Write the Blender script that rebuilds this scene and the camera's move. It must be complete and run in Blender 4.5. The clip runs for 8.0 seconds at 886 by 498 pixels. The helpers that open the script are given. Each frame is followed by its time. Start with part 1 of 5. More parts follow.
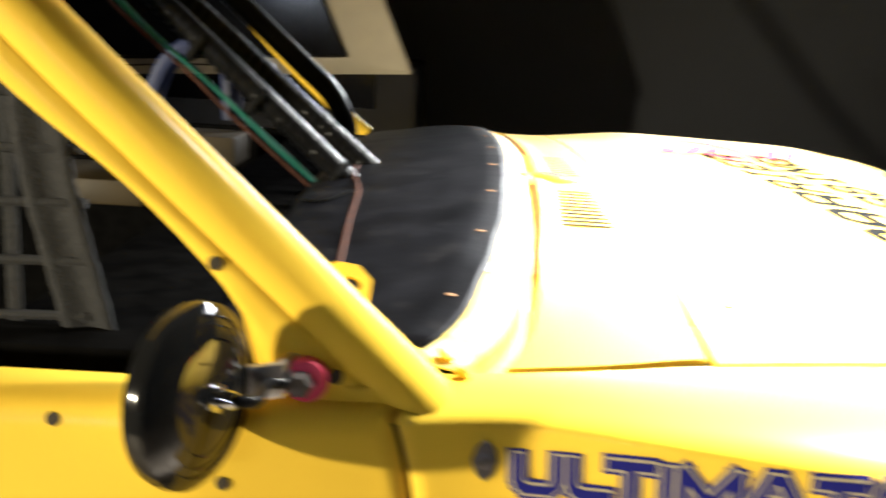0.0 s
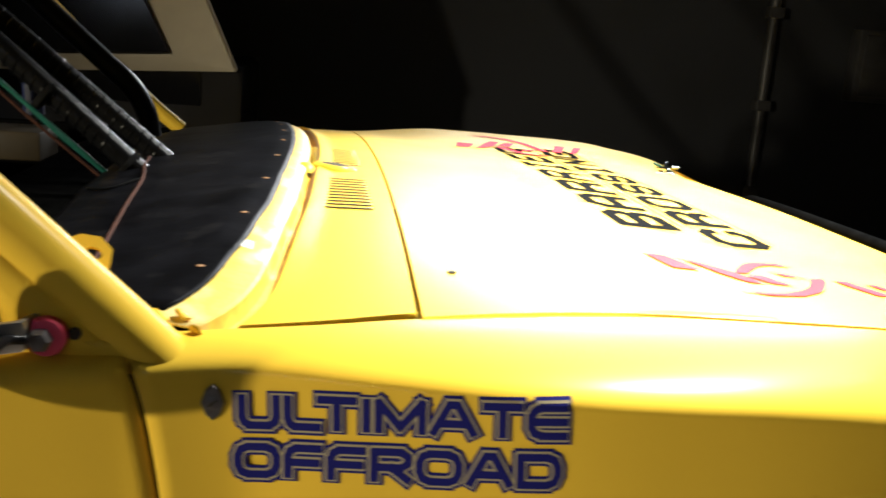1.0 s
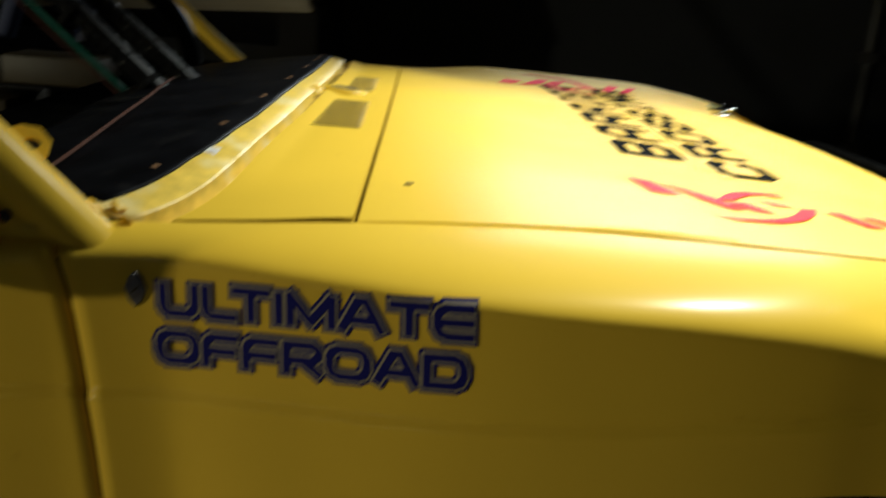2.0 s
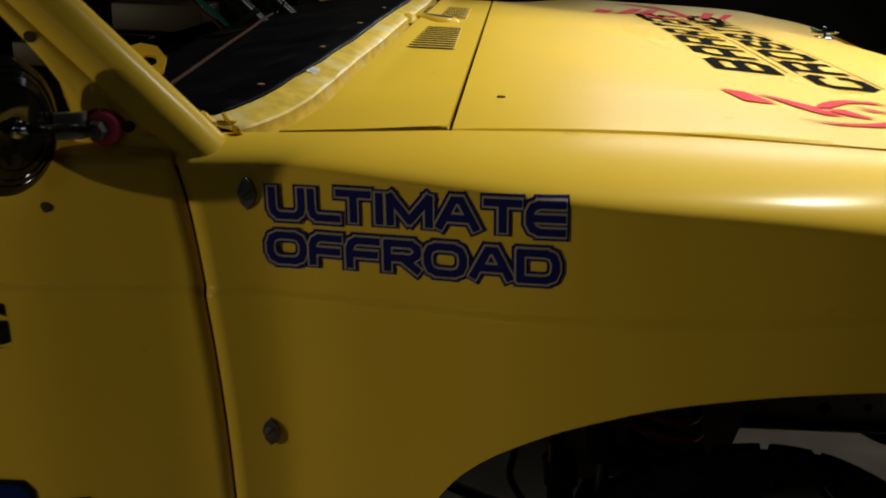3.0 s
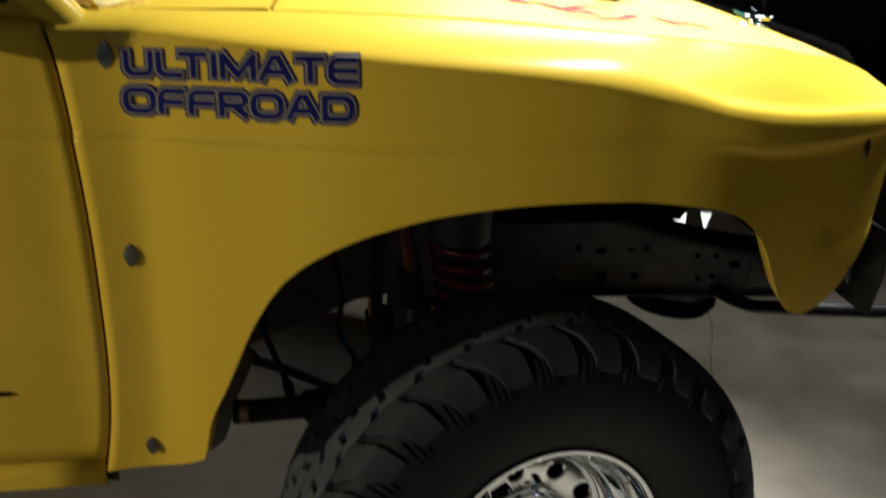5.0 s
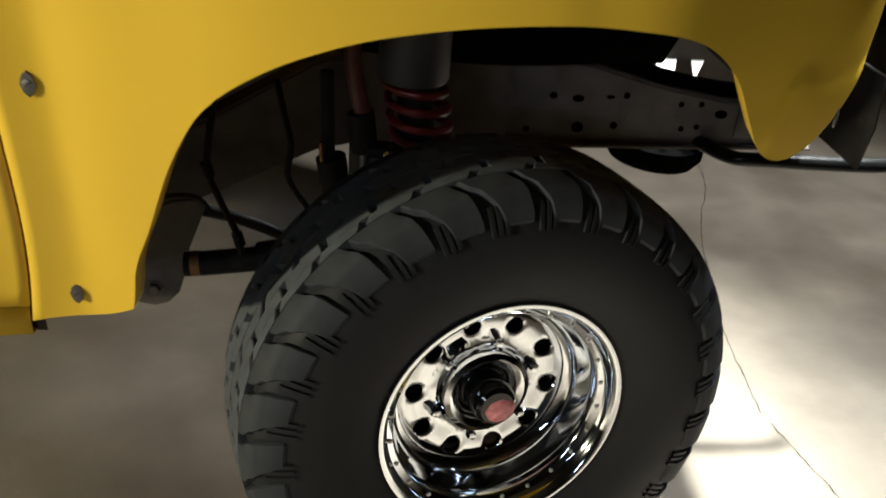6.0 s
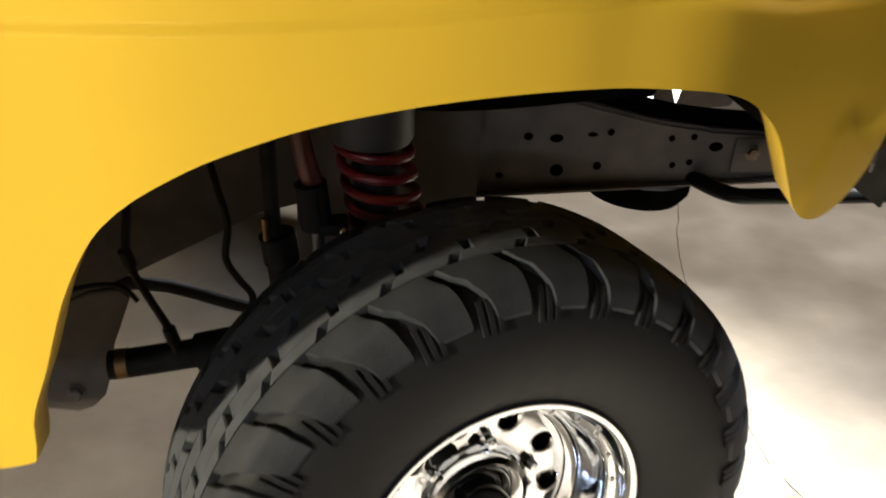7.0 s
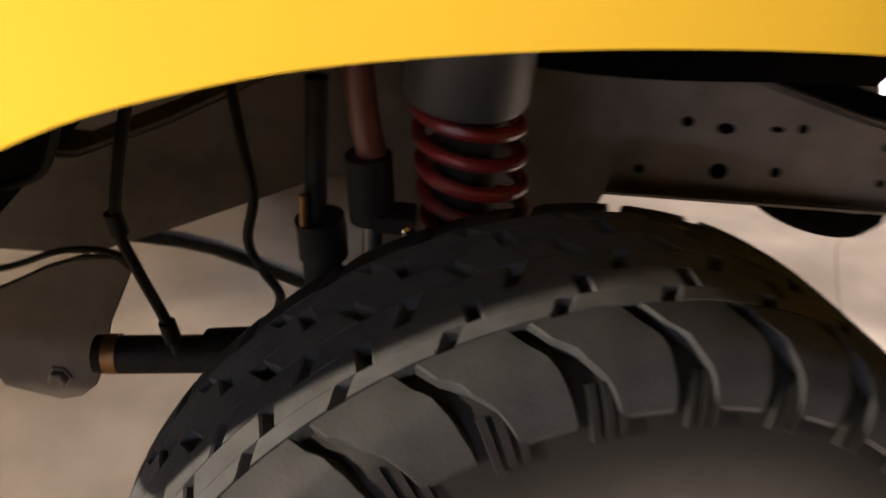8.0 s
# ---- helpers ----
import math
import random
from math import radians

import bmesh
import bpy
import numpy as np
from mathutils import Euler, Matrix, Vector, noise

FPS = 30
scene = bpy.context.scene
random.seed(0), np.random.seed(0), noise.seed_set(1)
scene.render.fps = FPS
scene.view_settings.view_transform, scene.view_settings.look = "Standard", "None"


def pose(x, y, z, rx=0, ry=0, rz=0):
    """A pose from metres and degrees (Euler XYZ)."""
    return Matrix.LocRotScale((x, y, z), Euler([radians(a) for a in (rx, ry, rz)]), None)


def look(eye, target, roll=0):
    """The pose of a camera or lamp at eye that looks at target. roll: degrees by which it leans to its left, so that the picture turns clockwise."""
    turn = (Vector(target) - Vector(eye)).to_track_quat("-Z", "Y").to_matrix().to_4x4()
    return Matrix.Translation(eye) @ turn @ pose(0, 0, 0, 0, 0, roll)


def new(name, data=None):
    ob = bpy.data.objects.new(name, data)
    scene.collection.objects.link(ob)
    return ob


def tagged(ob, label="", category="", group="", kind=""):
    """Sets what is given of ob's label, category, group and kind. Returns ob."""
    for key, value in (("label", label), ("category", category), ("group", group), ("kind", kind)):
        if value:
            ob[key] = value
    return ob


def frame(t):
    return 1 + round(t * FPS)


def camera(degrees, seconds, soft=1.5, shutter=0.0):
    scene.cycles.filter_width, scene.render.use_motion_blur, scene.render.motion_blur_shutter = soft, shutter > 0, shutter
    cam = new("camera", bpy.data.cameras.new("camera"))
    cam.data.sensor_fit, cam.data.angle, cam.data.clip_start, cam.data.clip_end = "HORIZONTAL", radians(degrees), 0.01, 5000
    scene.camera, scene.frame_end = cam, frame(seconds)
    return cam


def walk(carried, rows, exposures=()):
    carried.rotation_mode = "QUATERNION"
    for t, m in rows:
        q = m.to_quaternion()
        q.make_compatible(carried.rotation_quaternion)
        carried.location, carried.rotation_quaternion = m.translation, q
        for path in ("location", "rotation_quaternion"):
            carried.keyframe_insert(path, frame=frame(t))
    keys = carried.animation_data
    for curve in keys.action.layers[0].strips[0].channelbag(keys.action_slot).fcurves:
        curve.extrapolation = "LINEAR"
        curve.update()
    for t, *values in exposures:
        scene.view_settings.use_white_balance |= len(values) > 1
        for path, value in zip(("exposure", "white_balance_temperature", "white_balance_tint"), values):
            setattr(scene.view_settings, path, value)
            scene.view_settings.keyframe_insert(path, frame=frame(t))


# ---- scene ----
cam = camera(51.7, 8.0, soft=1.7, shutter=0.7)
PATH = [
    (0, (0.581, 0.470, 1.492), (0.585, 2.417, 1.033), 3.4),
    (0.5, (0.639, 0.393, 1.496), (0.873, 2.328, 1.044), 5.1),
    (1, (0.682, 0.346, 1.501), (0.998, 2.272, 1.062), 4.4),
    (1.5, (0.783, 0.336, 1.506), (1.097, 2.261, 1.061), 3.8),
    (2, (0.843, 0.321, 1.468), (0.928, 2.242, 0.920), 4.8),
    (2.2, (0.858, 0.314, 1.455), (0.838, 2.227, 0.873), 4.2),
    (3.5, (0.835, 0.224, 1.434), (0.713, 2.102, 0.760), 2.1),
    (4, (0.826, 0.137, 1.436), (0.813, 2.026, 0.780), 3.7),
    (4.5, (0.848, 0.034, 1.423), (0.960, 1.921, 0.770), 4.6),
    (5, (0.900, -0.010, 1.397), (1.107, 1.846, 0.681), 4.4),
    (6.3, (1.005, 0.125, 1.325), (1.190, 1.844, 0.319), 4.6),
    (6.5, (1.000, 0.180, 1.329), (1.181, 1.917, 0.353), 3.8),
    (7, (0.991, 0.323, 1.312), (1.296, 2.048, 0.348), 3.1),
    (7.5, (1.025, 0.491, 1.261), (1.267, 2.210, 0.269), 4.4),
    (8, (1.049, 0.676, 1.175), (1.120, 2.372, 0.117), 7.0),
]
EXPOSURES = [(0.0, 2.1, 5900, 10), (0.5, 1.5, 5800, 10), (1.0, 0.75, 5900, 10), (1.5, 0.1, 5900, 8), (2.0, -0.85, 5800, 0), (3.5, -1.45, 6200, 6), (4.0, -1.1, 5850, -1),
             (4.5, -0.88, 5950, 3), (5.0, -0.12, 5600, 2), (6.3, 1.47, 5700, 4), (7.0, 1.9, 5850, 8), (8.0, 2.42, 6300, 22)]
walk(cam, [(t, look(eye, target, roll)) for t, eye, target, roll in PATH], EXPOSURES)

# ---------------------------------------------------------------- world and lamps
MID = 1.955          # the truck's middle line (y); it points along +x
world = bpy.data.worlds.new("night_hall")
scene.world = world
world.use_nodes = True
world.node_tree.nodes["Background"].inputs[0].default_value = (0.9, 0.7, 0.5, 1)
world.node_tree.nodes["Background"].inputs[1].default_value = 0.006


def spot(name, eye, target, watts, degrees, size, colour, blend=0.4):
    d = bpy.data.lights.new(name, "SPOT")
    d.energy, d.spot_size, d.spot_blend, d.shadow_soft_size, d.color = watts, radians(degrees), blend, size, colour
    ob = new(name, d)
    ob.matrix_world = look(eye, target)
    return ob


spot("lamp_over_nose", (2.6, 2.2, 4.3), (1.47, 1.58, 1.2), 2150, 38, 0.14, (1.0, 0.94, 0.80), 1.0)
spot("lamp_floor_front", (3.2, 2.2, 3.3), (1.95, 2.35, 0.0), 205, 72, 0.10, (1.0, 0.93, 0.82), 1.0)
spot("lamp_behind_door", (-3.8, -1.3, 1.75), (0.8, 1.1, 0.95), 540, 60, 0.10, (1.0, 0.84, 0.55), 0.5)


def strip(name, eye, target, watts, length, width, colour):
    """A long lamp with its length level."""
    d = bpy.data.lights.new(name, "AREA")
    d.shape, d.size, d.size_y, d.energy, d.color, d.spread = "RECTANGLE", length, width, watts, colour, radians(50)
    ob = new(name, d)
    ob.matrix_world = look(eye, target)
    return ob


strip("lamp_far_strip", (2.45, 4.9, 2.7), (1.25, 1.5, 1.25), 13, 3.4, 0.35, (1.0, 0.97, 0.9))
# Unseen cool strip, added on the near side as fill for the tyre tread.
strip("fill_side_strip", (-0.8, -3.3, 1.95), (1.0, 1.0, 0.75), 0.75, 1.4, 0.2, (0.9, 0.94, 1.0))


# ---------------------------------------------------------------- materials
def material(name, colour, rough=0.5, metal=0.0, coat=0.0, spec=0.5, noise_scale=0.0, amount=0.0, bump=0.0, bump_scale=0.0, dirt=None, dirt_scale=4.0, dirt_edge=(0.55, 0.7)):
    m = bpy.data.materials.new(name)
    m.use_nodes = True
    nt = m.node_tree
    b = nt.nodes["Principled BSDF"]
    b.inputs["Base Color"].default_value = (*colour, 1)
    b.inputs["Roughness"].default_value = rough
    b.inputs["Metallic"].default_value = metal
    b.inputs["Coat Weight"].default_value = coat
    b.inputs["Specular IOR Level"].default_value = spec
    b.inputs["Coat Roughness"].default_value = 0.24
    co = nt.nodes.new("ShaderNodeTexCoord")
    out = None
    if noise_scale:
        n = nt.nodes.new("ShaderNodeTexNoise")
        n.inputs["Scale"].default_value, n.inputs["Detail"].default_value = noise_scale, 6
        nt.links.new(co.outputs["Object"], n.inputs["Vector"])
        r = nt.nodes.new("ShaderNodeValToRGB")
        r.color_ramp.elements[0].position, r.color_ramp.elements[1].position = 0.3, 0.7
        r.color_ramp.elements[0].color = (*[c * (1 - amount) for c in colour], 1)
        r.color_ramp.elements[1].color = (*[min(1, c * (1 + amount)) for c in colour], 1)
        nt.links.new(n.outputs["Fac"], r.inputs["Fac"])
        out = r.outputs["Color"]
        v = nt.nodes.new("ShaderNodeMapRange")
        v.inputs["To Min"].default_value, v.inputs["To Max"].default_value = rough * 0.8, min(1, rough * 1.25)
        nt.links.new(n.outputs["Fac"], v.inputs["Value"])
        nt.links.new(v.outputs["Result"], b.inputs["Roughness"])
    if dirt:
        n2 = nt.nodes.new("ShaderNodeTexNoise")
        n2.inputs["Scale"].default_value, n2.inputs["Detail"].default_value = dirt_scale, 9
        nt.links.new(co.outputs["Object"], n2.inputs["Vector"])
        r2 = nt.nodes.new("ShaderNodeValToRGB")
        r2.color_ramp.elements[0].position, r2.color_ramp.elements[1].position = dirt_edge
        r2.color_ramp.elements[0].color, r2.color_ramp.elements[1].color = (0, 0, 0, 1), (1, 1, 1, 1)
        nt.links.new(n2.outputs["Fac"], r2.inputs["Fac"])
        mix = nt.nodes.new("ShaderNodeMix")
        mix.data_type = "RGBA"
        mix.inputs["A"].default_value = (*colour, 1)
        mix.inputs["B"].default_value = (*dirt, 1)
        if out:
            nt.links.new(out, mix.inputs["A"])
        nt.links.new(r2.outputs["Color"], mix.inputs["Factor"])
        out = mix.outputs["Result"]
    if out:
        nt.links.new(out, b.inputs["Base Color"])
    if bump:
        n3 = nt.nodes.new("ShaderNodeTexNoise")
        n3.inputs["Scale"].default_value, n3.inputs["Detail"].default_value = bump_scale, 5
        nt.links.new(co.outputs["Object"], n3.inputs["Vector"])
        bp = nt.nodes.new("ShaderNodeBump")
        bp.inputs["Strength"].default_value, bp.inputs["Distance"].default_value = bump, 0.004
        nt.links.new(n3.outputs["Fac"], bp.inputs["Height"])
        nt.links.new(bp.outputs["Normal"], b.inputs["Normal"])
    return m


YELLOW = material("yellow_paint", (0.76, 0.495, 0.038), 0.5, coat=0.2, spec=0.06, noise_scale=5, amount=0.04, dirt=(0.62, 0.36, 0.03), dirt_scale=30, dirt_edge=(0.72, 0.8), bump=0.06, bump_scale=9)
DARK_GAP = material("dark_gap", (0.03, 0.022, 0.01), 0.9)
BLACK_TUBE = material("black_gloss_paint", (0.006, 0.006, 0.0065), 0.3, spec=0.12, noise_scale=40, amount=0.3)
# Near-black paint; shade of cabin, wheel well and underbody is put into it.
BLACK_AND_SHADE = material("black_and_shade", (0.003, 0.003, 0.003), 0.9, noise_scale=30, amount=0.4, spec=0.0)
BLACK_SHEET = material("black_sheet", (0.004, 0.004, 0.005), 0.4, noise_scale=14, amount=0.5, dirt=(0.011, 0.0105, 0.011), dirt_scale=22, dirt_edge=(0.6, 0.75), bump=0.3, bump_scale=18, spec=0.03)
# Dusty crown, lugs and sidewall; their lit and shaded tones are coloured in too.
LIT_TREAD = material("dusty_lit_tread_rubber", (0.058, 0.063, 0.073), 0.75, spec=0.3, noise_scale=35, amount=0.3, bump=0.15, bump_scale=300, dirt=(0.075, 0.077, 0.083), dirt_scale=14, dirt_edge=(0.45, 0.75))
LUG_RUBBER = material("shoulder_lug_rubber", (0.025, 0.0275, 0.033), 0.7, spec=0.3, noise_scale=35, amount=0.3, bump=0.15, bump_scale=300, dirt=(0.036, 0.038, 0.043), dirt_scale=14, dirt_edge=(0.45, 0.75))
RUBBER = material("tyre_rubber", (0.0105, 0.011, 0.0128), 0.62, spec=0.25, noise_scale=60, amount=0.25, bump=0.1, bump_scale=420, dirt=(0.014, 0.014, 0.0148), dirt_scale=9, dirt_edge=(0.5, 0.8))
CHROME = material("chrome", (0.76, 0.79, 0.84), 0.06, 1.0, noise_scale=30, amount=0.06)
STEEL = material("dull_steel", (0.42, 0.42, 0.43), 0.38, 1.0, noise_scale=50, amount=0.25)
FRAME = material("frame_primer", (0.085, 0.07, 0.06), 0.62, noise_scale=20, amount=0.25, dirt=(0.06, 0.05, 0.045), dirt_scale=12)
GREY = material("grey_paint", (0.05, 0.047, 0.045), 0.5, noise_scale=25, amount=0.2)
SPRING_RED = material("spring_red", (0.14, 0.010, 0.010), 0.4, noise_scale=30, amount=0.3, dirt=(0.04, 0.02, 0.02), dirt_scale=25)
CONCRETE = material("concrete", (0.265, 0.222, 0.178), 0.6, noise_scale=6, amount=0.15, dirt=(0.15, 0.118, 0.088), dirt_scale=2.2, dirt_edge=(0.44, 0.74), bump=0.15, bump_scale=60)
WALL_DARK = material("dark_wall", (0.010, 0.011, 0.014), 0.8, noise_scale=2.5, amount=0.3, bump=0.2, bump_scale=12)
HALL = material("hall_plaster", (0.12, 0.115, 0.11), 0.8, noise_scale=2, amount=0.15, bump=0.1, bump_scale=20)
CREAM = material("cream_paint", (0.36, 0.32, 0.24), 0.5, noise_scale=8, amount=0.08)
PINK = material("pink_red", (0.62, 0.05, 0.1), 0.4, noise_scale=40, amount=0.15)
BLUE_INK = material("dark_blue_vinyl", (0.013, 0.0135, 0.125), 0.75, spec=0.06)
GREY_INK = material("grey_vinyl", (0.36, 0.31, 0.19), 0.75, spec=0.06)
BLACK_INK = material("black_vinyl", (0.012, 0.012, 0.012), 0.9, spec=0.0)
RED_INK = material("red_vinyl", (0.80, 0.025, 0.042), 0.6, coat=0.07, spec=0.03)
WEB = material("black_webbing", (0.0045, 0.0045, 0.005), 0.85, noise_scale=120, amount=0.5, bump=0.6, bump_scale=300)
GREEN_WIRE = material("green_wire", (0.01, 0.12, 0.09), 0.45)
BROWN_WIRE = material("brown_cable", (0.07, 0.03, 0.02), 0.8, spec=0.1, noise_scale=60, amount=0.3)
BLUE_CLOTH = material("blue_plastic", (0.012, 0.02, 0.07), 0.5)
BLACK_GLOSS = material("black_gloss_plastic", (0.008, 0.008, 0.008), 0.09, noise_scale=25, amount=0.2)
BLACK_MATT = material("black_matt_paint", (0.01, 0.009, 0.0085), 0.6, spec=0.15, noise_scale=30, amount=0.4, dirt=(0.03, 0.025, 0.021), dirt_scale=15, dirt_edge=(0.55, 0.75))
DULL = material("dull_dark_steel", (0.16, 0.15, 0.15), 0.45, 1.0, noise_scale=60, amount=0.25)
BRASS = material("brass", (0.22, 0.13, 0.06), 0.5, 1.0, noise_scale=60, amount=0.2)
SHOCK_RED = material("brown_red_sleeve", (0.10, 0.03, 0.02), 0.35, noise_scale=40, amount=0.3)
CHIP_WHITE = material("bare_filler", (0.6, 0.57, 0.52), 0.7, noise_scale=90, amount=0.3)
# Rust of the paint chips; also paints the shade behind the cowl.
CHIP_SHADE_BROWN = material("rusty_chip_and_shade", (0.28, 0.14, 0.05), 0.8, noise_scale=90, amount=0.4)
LIT_WHITE = material("lit_floor_white", (0.8, 0.8, 0.78), 0.4, noise_scale=10, amount=0.05)
# Worn yellow; the flange's bright lit paleness is also put into its colour.
WORN_LIT_YELLOW = material("worn_lit_flange_paint", (0.77, 0.53, 0.07), 0.42, noise_scale=60, amount=0.2, bump=0.12, bump_scale=140, dirt=(0.80, 0.64, 0.25), dirt_scale=16.0, dirt_edge=(0.56, 0.66))
RUST_BOLT = material("rusty_bolt", (0.26, 0.17, 0.11), 0.55, metal=0.3, noise_scale=120, amount=0.4)
PINK_PALE = material("pale_pink_mark", (0.62, 0.22, 0.24), 0.5, noise_scale=90, amount=0.3)
BLUE_SIGN = material("blue_vinyl", (0.004, 0.016, 0.13), 0.5, spec=0.1, noise_scale=12, amount=0.3)
SIGN_GREY = material("dark_grey_vinyl", (0.05, 0.055, 0.07), 0.6, spec=0.1)
# Yellow dimmed almost to black: the cabin's shade is in this colour.
YELLOW_SHADED = material("shaded_yellow", (0.03, 0.019, 0.003), 0.6, noise_scale=12, amount=0.3)
NAVY = material("dark_blue_grey_paint", (0.006, 0.006, 0.008), 0.45, noise_scale=6, amount=0.2)
GREY_DARK = material("dark_grey_paint", (0.03, 0.029, 0.028), 0.5, noise_scale=12, amount=0.25)
GLASS_DARK = material("dark_glass", (0.006, 0.006, 0.007), 0.12)


# ---------------------------------------------------------------- mesh helpers
def mesh_ob(name, bm, mat, smooth=True, angle=35, out=None):
    me = bpy.data.meshes.new(name)
    bmesh.ops.recalc_face_normals(bm, faces=bm.faces)
    if out and sum((f.normal * f.calc_area() for f in bm.faces), Vector()).dot(Vector(out)) < 0:
        bmesh.ops.reverse_faces(bm, faces=bm.faces)
    bm.to_mesh(me)
    bm.free()
    me.materials.append(mat)
    if smooth:
        me.polygons.foreach_set("use_smooth", [True] * len(me.polygons))
        me.set_sharp_from_angle(angle=radians(angle))
    return new(name, me)


def part(name, bm, mat, parent, label="", smooth=True, angle=35, thick=0.0, out=(0, -0.3, 1)):
    ob = mesh_ob(name, bm, mat, smooth, angle, out if thick else None)
    ob.parent = parent
    if label:
        ob["label"] = label
    if thick:
        s = ob.modifiers.new("thickness", "SOLIDIFY")
        s.thickness, s.offset = thick, -1
    return ob


def box(bm, x0, x1, y0, y1, z0, z1, bevel=0.0, m=None):
    vs = [bm.verts.new((x, y, z)) for x in (x0, x1) for y in (y0, y1) for z in (z0, z1)]
    fs = [bm.faces.new([vs[i] for i in q]) for q in ((0, 1, 3, 2), (4, 6, 7, 5), (0, 4, 5, 1), (2, 3, 7, 6), (0, 2, 6, 4), (1, 5, 7, 3))]
    es = list({e for f in fs for e in f.edges})
    if bevel:
        r = bmesh.ops.bevel(bm, geom=es, offset=bevel, segments=2, affect="EDGES", profile=0.5)
        vs = list({v for v in vs if v.is_valid} | set(r["verts"]))
    if m is not None:
        bmesh.ops.transform(bm, matrix=m, verts=vs)
    return bm


def curve_points(pts, n):
    """Points along a Catmull-Rom curve through pts."""
    pts = [Vector(p) for p in pts]
    out = []
    for i in range(len(pts) - 1):
        p0, p1, p2, p3 = pts[max(i - 1, 0)], pts[i], pts[i + 1], pts[min(i + 2, len(pts) - 1)]
        for k in range(n):
            t = k / n
            out.append(0.5 * (2 * p1 + (p2 - p0) * t + (2 * p0 - 5 * p1 + 4 * p2 - p3) * t * t + (3 * p1 - p0 - 3 * p2 + p3) * t ** 3))
    return out + [pts[-1]]


def tube(bm, pts, r, sides=12, n=6, closed=True):
    line = curve_points(pts, n) if n > 1 else [Vector(p) for p in pts]
    rings, side = [], None
    for i, p in enumerate(line):
        d = (line[min(i + 1, len(line) - 1)] - line[max(i - 1, 0)]).normalized()
        if side is None:
            side = d.orthogonal().normalized()
        side = (side - d * side.dot(d)).normalized()
        up = d.cross(side)
        rr = r if not callable(r) else r(i / (len(line) - 1))
        rings.append([bm.verts.new(p + rr * (math.cos(a) * side + math.sin(a) * up)) for a in [2 * math.pi * k / sides for k in range(sides)]])
    for a, b in zip(rings, rings[1:]):
        for k in range(sides):
            bm.faces.new((a[k], a[(k + 1) % sides], b[(k + 1) % sides], b[k]))
    if closed:
        bm.faces.new(rings[0][::-1])
        bm.faces.new(rings[-1])
    return bm


def lathe(bm, profile, m, segments=64, closed=False):
    """Turns (radius, along) pairs round the local z axis of m."""
    rings = [[bm.verts.new(m @ Vector((r * math.cos(a), r * math.sin(a), h))) for a in [2 * math.pi * k / segments for k in range(segments)]] for r, h in profile]
    loops = list(zip(rings, rings[1:])) + ([(rings[-1], rings[0])] if closed else [])
    for a, b in loops:
        for k in range(segments):
            bm.faces.new((a[k], a[(k + 1) % segments], b[(k + 1) % segments], b[k]))
    if not closed:
        for ring, (r, h) in ((rings[0], profile[0]), (rings[-1], profile[-1])):
            if r < 0.03:
                bm.faces.new(ring)
    return bm


def grid(bm, rows):
    vs = [[bm.verts.new(p) for p in row] for row in rows]
    for a, b in zip(vs, vs[1:]):
        for k in range(len(a) - 1):
            bm.faces.new((a[k], a[k + 1], b[k + 1], b[k]))
    return vs


def lerp_table(table, x):
    """Smooth interpolation in a short table of (x, value)."""
    if x <= table[0][0]:
        return table[0][1]
    for i in range(len(table) - 1):
        (x1, v1), (x2, v2) = table[i], table[i + 1]
        if x <= x2:
            x0, v0 = table[max(i - 1, 0)]
            x3, v3 = table[min(i + 2, len(table) - 1)]
            m1 = (v2 - v0) / (x2 - x0) if x2 > x0 else 0
            m2 = (v3 - v1) / (x3 - x1) if x3 > x1 else 0
            h = x2 - x1
            t = (x - x1) / h
            return (2 * t ** 3 - 3 * t * t + 1) * v1 + (t ** 3 - 2 * t * t + t) * h * m1 + (-2 * t ** 3 + 3 * t * t) * v2 + (t ** 3 - t * t) * h * m2
    return table[-1][1]


def span(a, b, n):
    return [a + (b - a) * i / n for i in range(n + 1)]


# ---------------------------------------------------------------- setting
bm = bmesh.new()
grid(bm, [[(x, y, 0) for y in span(-8, 12, 20)] for x in span(-9, 13, 22)])
floor = tagged(mesh_ob("floor", bm, CONCRETE, False), "tan-grey worn concrete floor with hairline cracks", "floor", kind="structure")
# The wall gets some light; its unlit look is put into the colour.
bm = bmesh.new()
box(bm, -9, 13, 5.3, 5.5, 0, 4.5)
tagged(mesh_ob("wall_back", bm, WALL_DARK, False), "back wall of the hall, coloured near-black to look unlit", "wall", kind="structure")
for nm, q in (("wall_front", (-9, 13, -8.2, -8, 0, 4.5)), ("wall_rear", (-9.2, -9, -8, 5.5, 0, 4.5)), ("wall_nose", (13, 13.2, -8, 5.5, 0, 4.5))):
    bm = bmesh.new()
    box(bm, *q)
    tagged(mesh_ob(nm, bm, HALL, False), "plain grey plaster wall of the hall", "wall", kind="structure")
bm = bmesh.new()
box(bm, -9.2, 13.2, -8.2, 5.5, 4.5, 4.6)
tagged(mesh_ob("ceiling", bm, HALL, False), "plain grey plaster ceiling of the hall", "ceiling", kind="structure")

# ---------------------------------------------------------------- the truck's skin
truck = tagged(new("race_truck"), "yellow off-road race truck with vinyl lettering on concrete floor", "truck")

